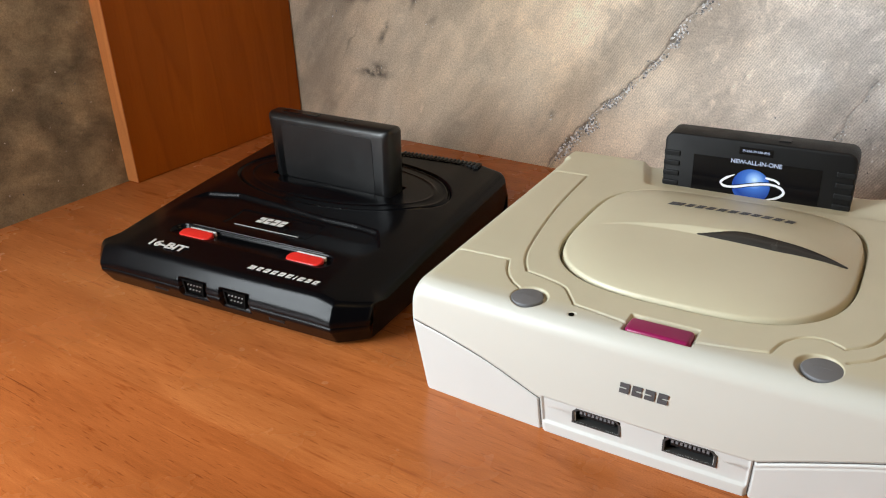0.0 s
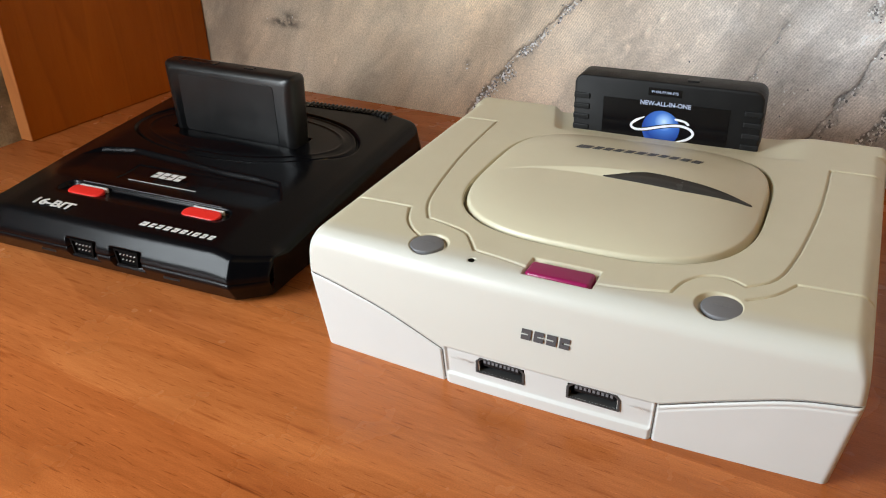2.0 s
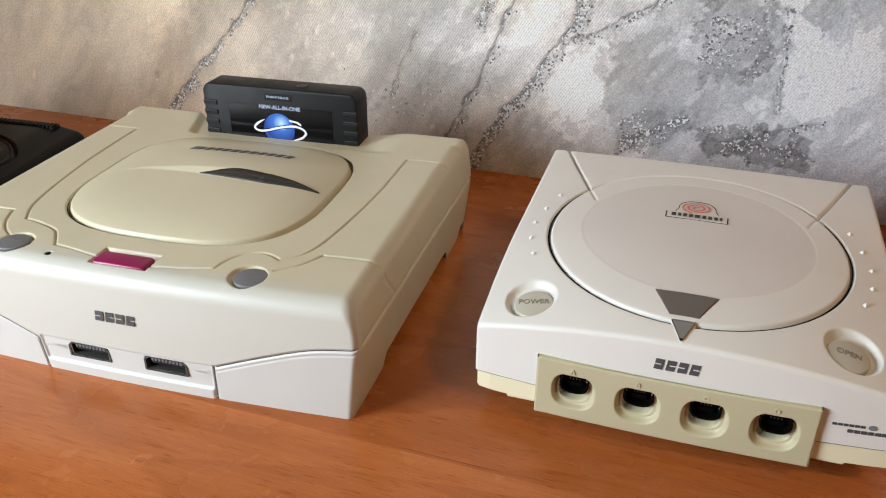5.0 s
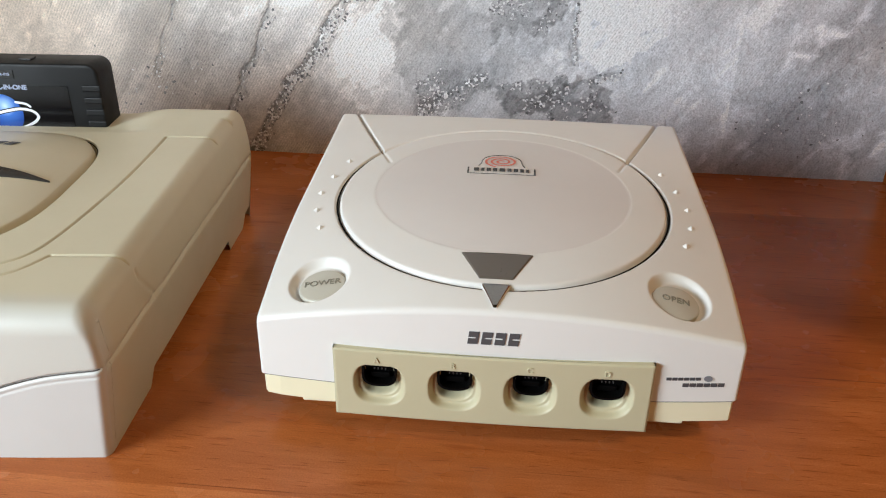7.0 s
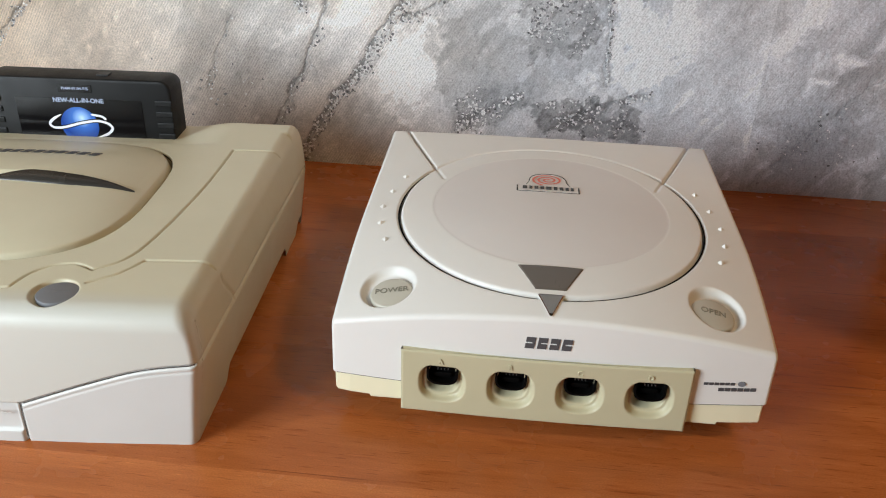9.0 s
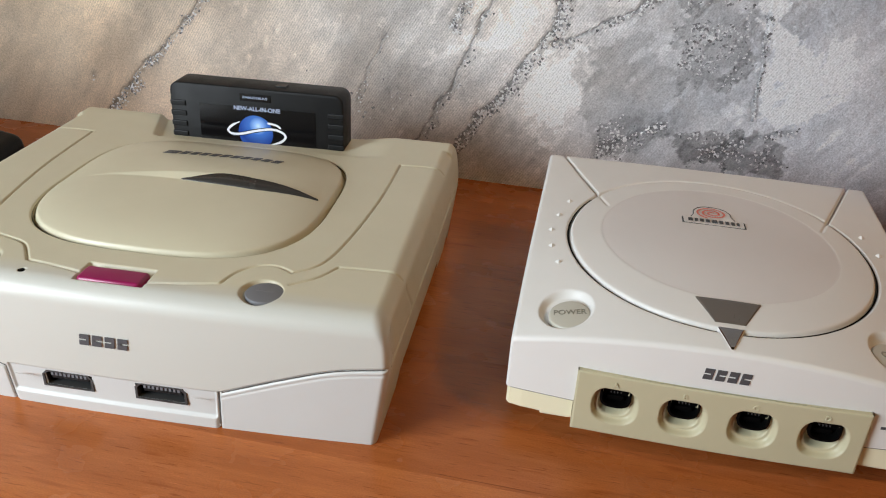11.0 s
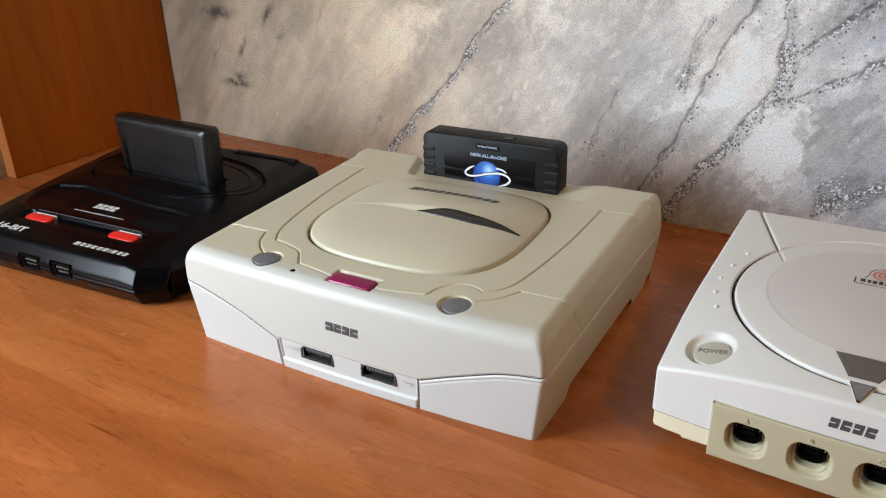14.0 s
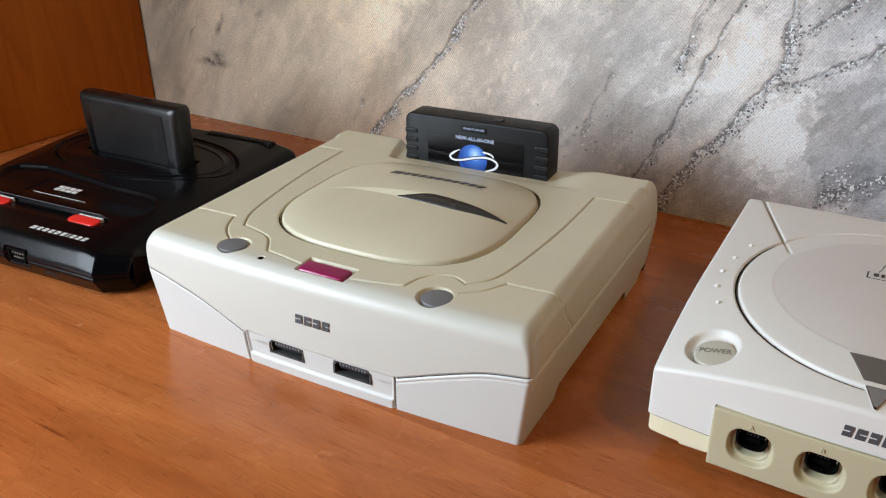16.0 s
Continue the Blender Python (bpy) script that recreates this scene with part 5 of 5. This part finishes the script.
bars("panel_gap", [2 * PX / 16] * 16, 0.0005, 0.0, "joint", dream, upright(0, 0, PZ1 + 0.0002), 0.0002, 0, "dark gap round the socket panel", False, on_front)
for gx_ in (-PX - 0.0003, PX + 0.0003):
    bars("panel_gap", [0.0005], PZ1 - DSEAM - 0.001, 0.0, "joint", dream, upright(gx_, 0, (PZ1 + DSEAM) / 2), 0.0002, 0, "", False, on_front)

for mid, wide in ((-0.0782, 0.0300), (0.0797, 0.0330)):
    bars("case_gap", [wide / 8] * 8, 0.0004, 0.0, "joint", dream, upright(mid, 0, DSEAM - 0.0001), 0.0002, 0, "thin gap between the case halves", False, on_front)

# lid badge: plate with a stepped top, orange spiral and a row of blocks
lidz = lambda x, y: float(dream_top(np.array(x), np.array(y))) + 0.0003
base = [(-0.0158, 0.1055), (0.0158, 0.1055), (0.0158, 0.1125), (0.0112, 0.1133)] + ring_pts(0.0, 0.1175, 0.0098, 0.0106, 14, 2.4, 0, math.pi)[0:15] + [(-0.0112, 0.1133), (-0.0158, 0.1125)]
bm = prism_bm(base, 0, 0.0003, "z")
for v in bm.verts:
    v.co.z += lidz(v.co.x, v.co.y)
bm2 = prism_bm([((a) * 1.05, 0.1110 + (c - 0.1110) * 1.07) for a, c in base], 0, 0.0002, "z")
for v in bm2.verts:
    v.co.z += lidz(v.co.x, v.co.y)
part("badge_outline", bm2, "smoke", dlid, "thin dark outline of the badge")
badge = part("lid_badge", bm, "dgrey", dlid, "pale badge with orange spiral")
bm = bmesh.new()
prev = None
for i in range(120):
    t = i / 119
    a = 0.6 + t * 2 * math.pi * 2.6
    r0 = 0.0010 + 0.0074 * t
    w = 0.00058
    ring = []
    for rr in (r0 - w, r0 + w):
        x, y = rr * math.cos(a), 0.1195 + 0.88 * rr * math.sin(a)
        ring.append(bm.verts.new((x, y, lidz(x, y) + 0.0006)))
    if prev:
        bm.faces.new((prev[0], ring[0], ring[1], prev[1]))
    prev = ring
part("spiral_print", bm, "orange", dlid, "orange printed spiral")
bars("logo_block", [0.0024, 0.0016, 0.0020, 0.0020, 0.0028, 0.0020, 0.0020, 0.0018, 0.0014], 0.0036, 0.0011, "smoke", dlid, Matrix.Translation((0, 0.1091, 0)), 0.0002, 0.0, "dark printed block", False, lambda c: (c.x, c.y, c.z + lidz(c.x, c.y) + 0.0004))


# ---- black console with cartridge slot ----
MEGA = pose(-0.164, 0.0, 0, 0, 0, 6.0)
mega = thing("cartridge_game_console", MEGA, "black cartridge game console with red buttons, cartridge plugged in", "game console", "game consoles on the desk")
M_HALF, M_OFF = 0.1160, -0.0045
prof = arc_profile([(-0.003, 0.0035), (-0.0098, 0.0150), (-0.0104, 0.0210), (-0.0036, 0.0350), (0.10, 0.0445), (0.206, 0.0515), (0.213, 0.030), (0.2125, 0.0035)], [0.004, 0.012, 0.0070, 0.4, 0.006, 0.006], 0.0006)
run = np.arange(len(prof))
first_top = int(np.argmax(prof[:, 1] > 0.0350))
X, Y, Z, N = console_sheet(prof, M_HALF, 0.0012 + 0.0075 * step(run, first_top - 4, first_top + 30), 0.0007)
X = X + M_OFF
ontop = np.broadcast_to((run >= first_top) & (prof[:, 0] < 0.207), X.shape)
onfront = np.broadcast_to(run < first_top, X.shape)
TX, TY = X, np.where(ontop, Y, 9.0)
EX, EY, EA, EB = -0.002, 0.1385, 0.0945, 0.0445


def oval(x, y, a, b):
    return (np.hypot((x - EX) / a, (y - EY) / b) - 1) * math.sqrt(a * b)


D = groove(oval(TX, TY, EA, EB), 0.0009, 0.0026)
o1 = oval(TX, TY, EA, EB)
D += np.where(o1 < 0, -0.0012 * step(-o1, 0, 0.004), 0)
D += groove(oval(TX, TY, 0.0830, 0.0360), 0.0009, -0.0006)
D += np.where(ontop, 0.0042 * np.exp(-((TX - EX) / 0.050) ** 2 - ((TY - 0.1170) / 0.0080) ** 2), 0)
arc_y = np.interp(TX, [-0.10, -0.088, -0.0615, -0.02, 0.023, 0.055, 0.072, 0.085], [0.070, 0.0835, 0.0895, 0.0855, 0.0800, 0.0790, 0.0765, 0.060])
D -= np.where(ontop, 0.0030 * (1 - step(TY - arc_y, -0.0024, 0.0014)) * step(TY, 0.040, 0.064) * (1 - step(np.abs(TX + 0.006), 0.078, 0.094)), 0)
slot = np.hypot(np.maximum(np.abs(TX + 0.0030) - 0.0613, 0), TY - 0.0300) - 0.0078
D -= np.where(ontop, 0.0034 * (1 - step(slot, -0.0006, 0.0010)) * np.clip((TY - 0.0215) / 0.013, 0, 1), 0)
bdx, bdy, bca, bsa = TX + 0.0045, TY - 0.1388, math.cos(radians(4)), math.sin(radians(4))
bayc = np.maximum(np.abs(bdx * bca - bdy * bsa) - 0.0572, np.abs(bdx * bsa + bdy * bca) - 0.0090)
D -= 0.0090 * (1 - step(bayc, -0.0006, 0.0014))
plate_d = np.maximum(np.abs(TX + 0.0075) - 0.037, np.abs(TY - 0.0630) - 0.0110)
D -= 0.0007 * (1 - step(plate_d, -0.0003, 0.0008))
FX, FZ = X, np.where(onfront, Z, 9.0)
D += np.where(onfront, groove(FZ - 0.0182, 0.0006, 0.0010), 0)
rec = np.maximum(np.abs(np.abs(FX + 0.0020) - 0.0180) - 0.0118, np.abs(FZ - 0.0180) - 0.0068)
D -= np.where(onfront, 0.0030 * (1 - step(rec, -0.0004, 0.0006)), 0)
MY = Y + D * N[None, :, 0]
MZ = Z + D * N[None, :, 1] - 0.0055 * step(np.abs(X - M_OFF), 0.080, 0.118) * np.clip((Z - 0.012) / 0.022, 0, 1)
cut = (np.maximum(X - 0.0925, 0) + np.maximum(-X - 0.1085, 0)) * 0.78 * np.clip(1 - (MY + 0.010) / 0.075, 0, 1)
under = np.clip((0.034 - MZ) / 0.0305, 0, 1) ** 2 * (np.abs(X - M_OFF) / M_HALF) ** 8 * (run < first_top)[None]
V = np.stack([X - 0.004 * np.sign(X - M_OFF) * under, MY + cut, MZ], -1)
sheet("body", V, "black", mega, "black plastic shell with oval cartridge deck")
for sgn, i in ((-1, 0), (1, -1)):
    e = V[i][first_top - 6:][::3]
    e = e[e[:, 1] > V[i][first_top - 6, 1] - 0.001]
    q = np.linspace(0, 1, 10)[None, :]
    z = e[:, 2:3] * (1 - q) + 0.0035 * q
    rim = V[i][: first_top - 5]
    x = e[:, 0:1] - sgn * 0.004 * np.clip((0.034 - z) / 0.0305, 0, 1) ** 2
    sheet("side_wall", np.stack([x, np.maximum(e[:, 1:2], np.interp(z, rim[:, 2], rim[:, 1])), z], -1), "black", mega, "", flip=sgn < 0)
part("under_tray", box_bm(-0.098, 0.098, 0.012, 0.205, 0.0025, 0.0060, 0.001), "blacksoft", mega)
for fx in (-0.088, 0.088):
    for fy in (0.025, 0.190):
        part("foot", prism_bm(ring_pts(fx, fy, 0.007, 0.007, 20), 0.0, 0.0032), "blacksoft", mega, "rubber foot")


def on_mega(y):
    return float(np.interp(y, prof[first_top:, 0][: -60], prof[first_top:, 1][: -60]))


on_deck = lambda c: (c.x, c.y, c.z + on_mega(c.y))
for x0, x1 in ((-0.0640, -0.0358), (0.0318, 0.0598)):
    bm = prism_bm(round_rect(x0, x1, 0.0243, 0.0346, 0.0046, 7), -0.004, -0.0002, "z", 0.0010, 4)
    for v in bm.verts:
        v.co.z += on_mega(v.co.y)
    key = part("slide_button", bm, "red", mega, "red slide button", True)
    # silver strip: the glint in the gap behind the button, painted
    part("key_glint", prism_bm(round_rect(x0 + 0.003, x1 - 0.001, 0.0350, 0.0366, 0.0007, 3), on_mega(0.036) - 0.004, on_mega(0.036) - 0.0006, "z", 0.0003, 2), "silver", key, "silver strip painted for the glint behind the switch")
word = letters("model_text", "16-BIT", 0.0094, "silver", mega, Matrix.Translation((-0.0560, 0.0072, 0.0009)), 0.00012, 1.34, "silver printed lettering", 0.00030, 0.0)
for v in word.data.vertices:
    v.co = on_deck(v.co)
bars("logo_block", [0.0050, 0.0036, 0.0040, 0.0040, 0.0042, 0.0040, 0.0012, 0.0040, 0.0036, 0.0036], 0.0042, 0.0020, "silver", mega, Matrix.Translation((0.0459, 0.0068, 0.0004)), 0.0001, 0.2, "silver printed block", True, drape_by=on_deck)
bars("logo_block", [0.0052] * 4, 0.0076, 0.0011, "silver", mega, Matrix.Translation((-0.0094, 0.0640, -0.0018)), 0.0001, 0.12, "silver printed block", True, drape_by=on_deck)
# grey line painted where the slot's back edge catches the light
bars("slot_glint", [0.116], 0.0006, 0.0, "grey", mega, Matrix.Translation((-0.0030, 0.0386, 0.0002)), 0.0001, 0.0, "thin grey line painted for the glint on the slot's edge", drape_by=on_deck)
bars("trim_line", [0.057], 0.0007, 0.0, "silver", mega, Matrix.Translation((-0.0048, 0.0512, -0.0008)), 0.0001, 0.0, "thin silver line", drape_by=on_deck)
for sgn in (-1, 1):
    for k in range(20):
        x = sgn * (0.020 + 0.0036 * k)
        y = 0.2025 - 0.0022 * (k / 19) ** 2
        part("vent_rib", box_bm(x - 0.0009, x + 0.0009, y - 0.0060, y + 0.0010, on_mega(0.197) - 0.002, on_mega(0.197) + 0.0014, 0.0004), "blacksoft", mega)
    part("vent_gap", box_bm(sgn * 0.054 - 0.0365, sgn * 0.054 + 0.0365, 0.1950, 0.2025, on_mega(0.199) - 0.004, on_mega(0.199) + 0.0003), "blackgloss", mega)
# two nine-pin sockets
for sx in (-0.0200, 0.0160):
    shape = [(-0.0096, 0.0054), (0.0096, 0.0054), (0.0080, -0.0054), (-0.0080, -0.0054)]
    inn = [(a * 0.86, b * 0.78) for a, b in shape]
    bm = bmesh.new()
    yy = -0.0086
    o = [bm.verts.new((sx + a, yy, 0.0188 + b)) for a, b in shape]
    w = [bm.verts.new((sx + a, yy + 0.004, 0.0188 + b)) for a, b in shape]
    n_ = [bm.verts.new((sx + a, yy, 0.0188 + b)) for a, b in inn]
    d_ = [bm.verts.new((sx + a, yy + 0.0016, 0.0188 + b)) for a, b in inn]
    for a in range(4):
        b = (a + 1) % 4
        bm.faces.new((o[a], o[b], n_[b], n_[a]))
        bm.faces.new((n_[a], n_[b], d_[b], d_[a]))
        bm.faces.new((w[a], w[b], o[b], o[a]))
    bm.faces.new(d_)
    bmesh.ops.recalc_face_normals(bm, faces=bm.faces[:])
    s = part("controller_socket", bm, "dullblack", mega, "black nine-pin controller socket")
    for row, cnt in ((0.0017, 5), (-0.0017, 4)):
        for k in range(cnt):
            x = sx + (k - (cnt - 1) / 2) * 0.0028
            part("pin", box_bm(x - 0.00027, x + 0.00027, yy + 0.0006, yy + 0.002, 0.0188 + row - 0.00027, 0.0188 + row + 0.00027), "silver", s)
for bx in (-0.050, 0.050):
    bars("socket_marking", [0.0013] * 7, 0.0016, 0.0005, "charcoal", mega, upright(bx, -0.0090, 0.0125), 0.0004)

# ---- cartridge standing in the black console ----
game = thing("game_cartridge", MEGA @ pose(-0.0045, 0.1392, 0.0395, 0, 0, -4.0), "plain black game cartridge standing in the console slot", "cartridge")


def cartridge_ring(bm, y, inset):
    """One outline of the cartridge, a little wider at the top, drawn in by inset."""
    out = []
    for x, z in round_rect(-0.0625 + inset, 0.0625 - inset, -0.004, 0.0566 - 0.55 * inset, 0.0042, 5):
        out.append(bm.verts.new((x * (0.925 + 0.045 * (z + 0.004) / 0.060), y, z)))
    return out


bm = bmesh.new()
rings = [cartridge_ring(bm, y, inset) for y, inset in ((-0.0094, 0.0078), (-0.0091, 0.0066), (-0.0080, 0.0036), (-0.0058, 0.0010), (-0.0036, 0.0001), (0.0040, 0.0), (0.0066, 0.0008), (0.0086, 0.0030))]
for la, lb in zip(rings[:-1], rings[1:]):
    for k in range(len(la)):
        bm.faces.new((la[k], la[(k + 1) % len(la)], lb[(k + 1) % len(la)], lb[k]))
bm.faces.new(rings[0])
bm.faces.new(rings[-1][::-1])
bmesh.ops.recalc_face_normals(bm, faces=bm.faces[:])
part("shell", bm, "satinblack", game, "", True)
part("label_field", prism_bm(round_rect(-0.0440, 0.0440, 0.0060, 0.0490, 0.0030, 4), -0.0088, -0.0098, "y", 0.0, 1), "satinblack", game, "smooth satin field where a label would sit")
part("top_recess", box_bm(-0.047, -0.012, -0.003, 0.003, 0.0562, 0.0570, 0.0003), "blackgloss", game)
part("top_recess", box_bm(0.014, 0.022, -0.002, 0.002, 0.0562, 0.0570, 0.0003), "blackgloss", game)
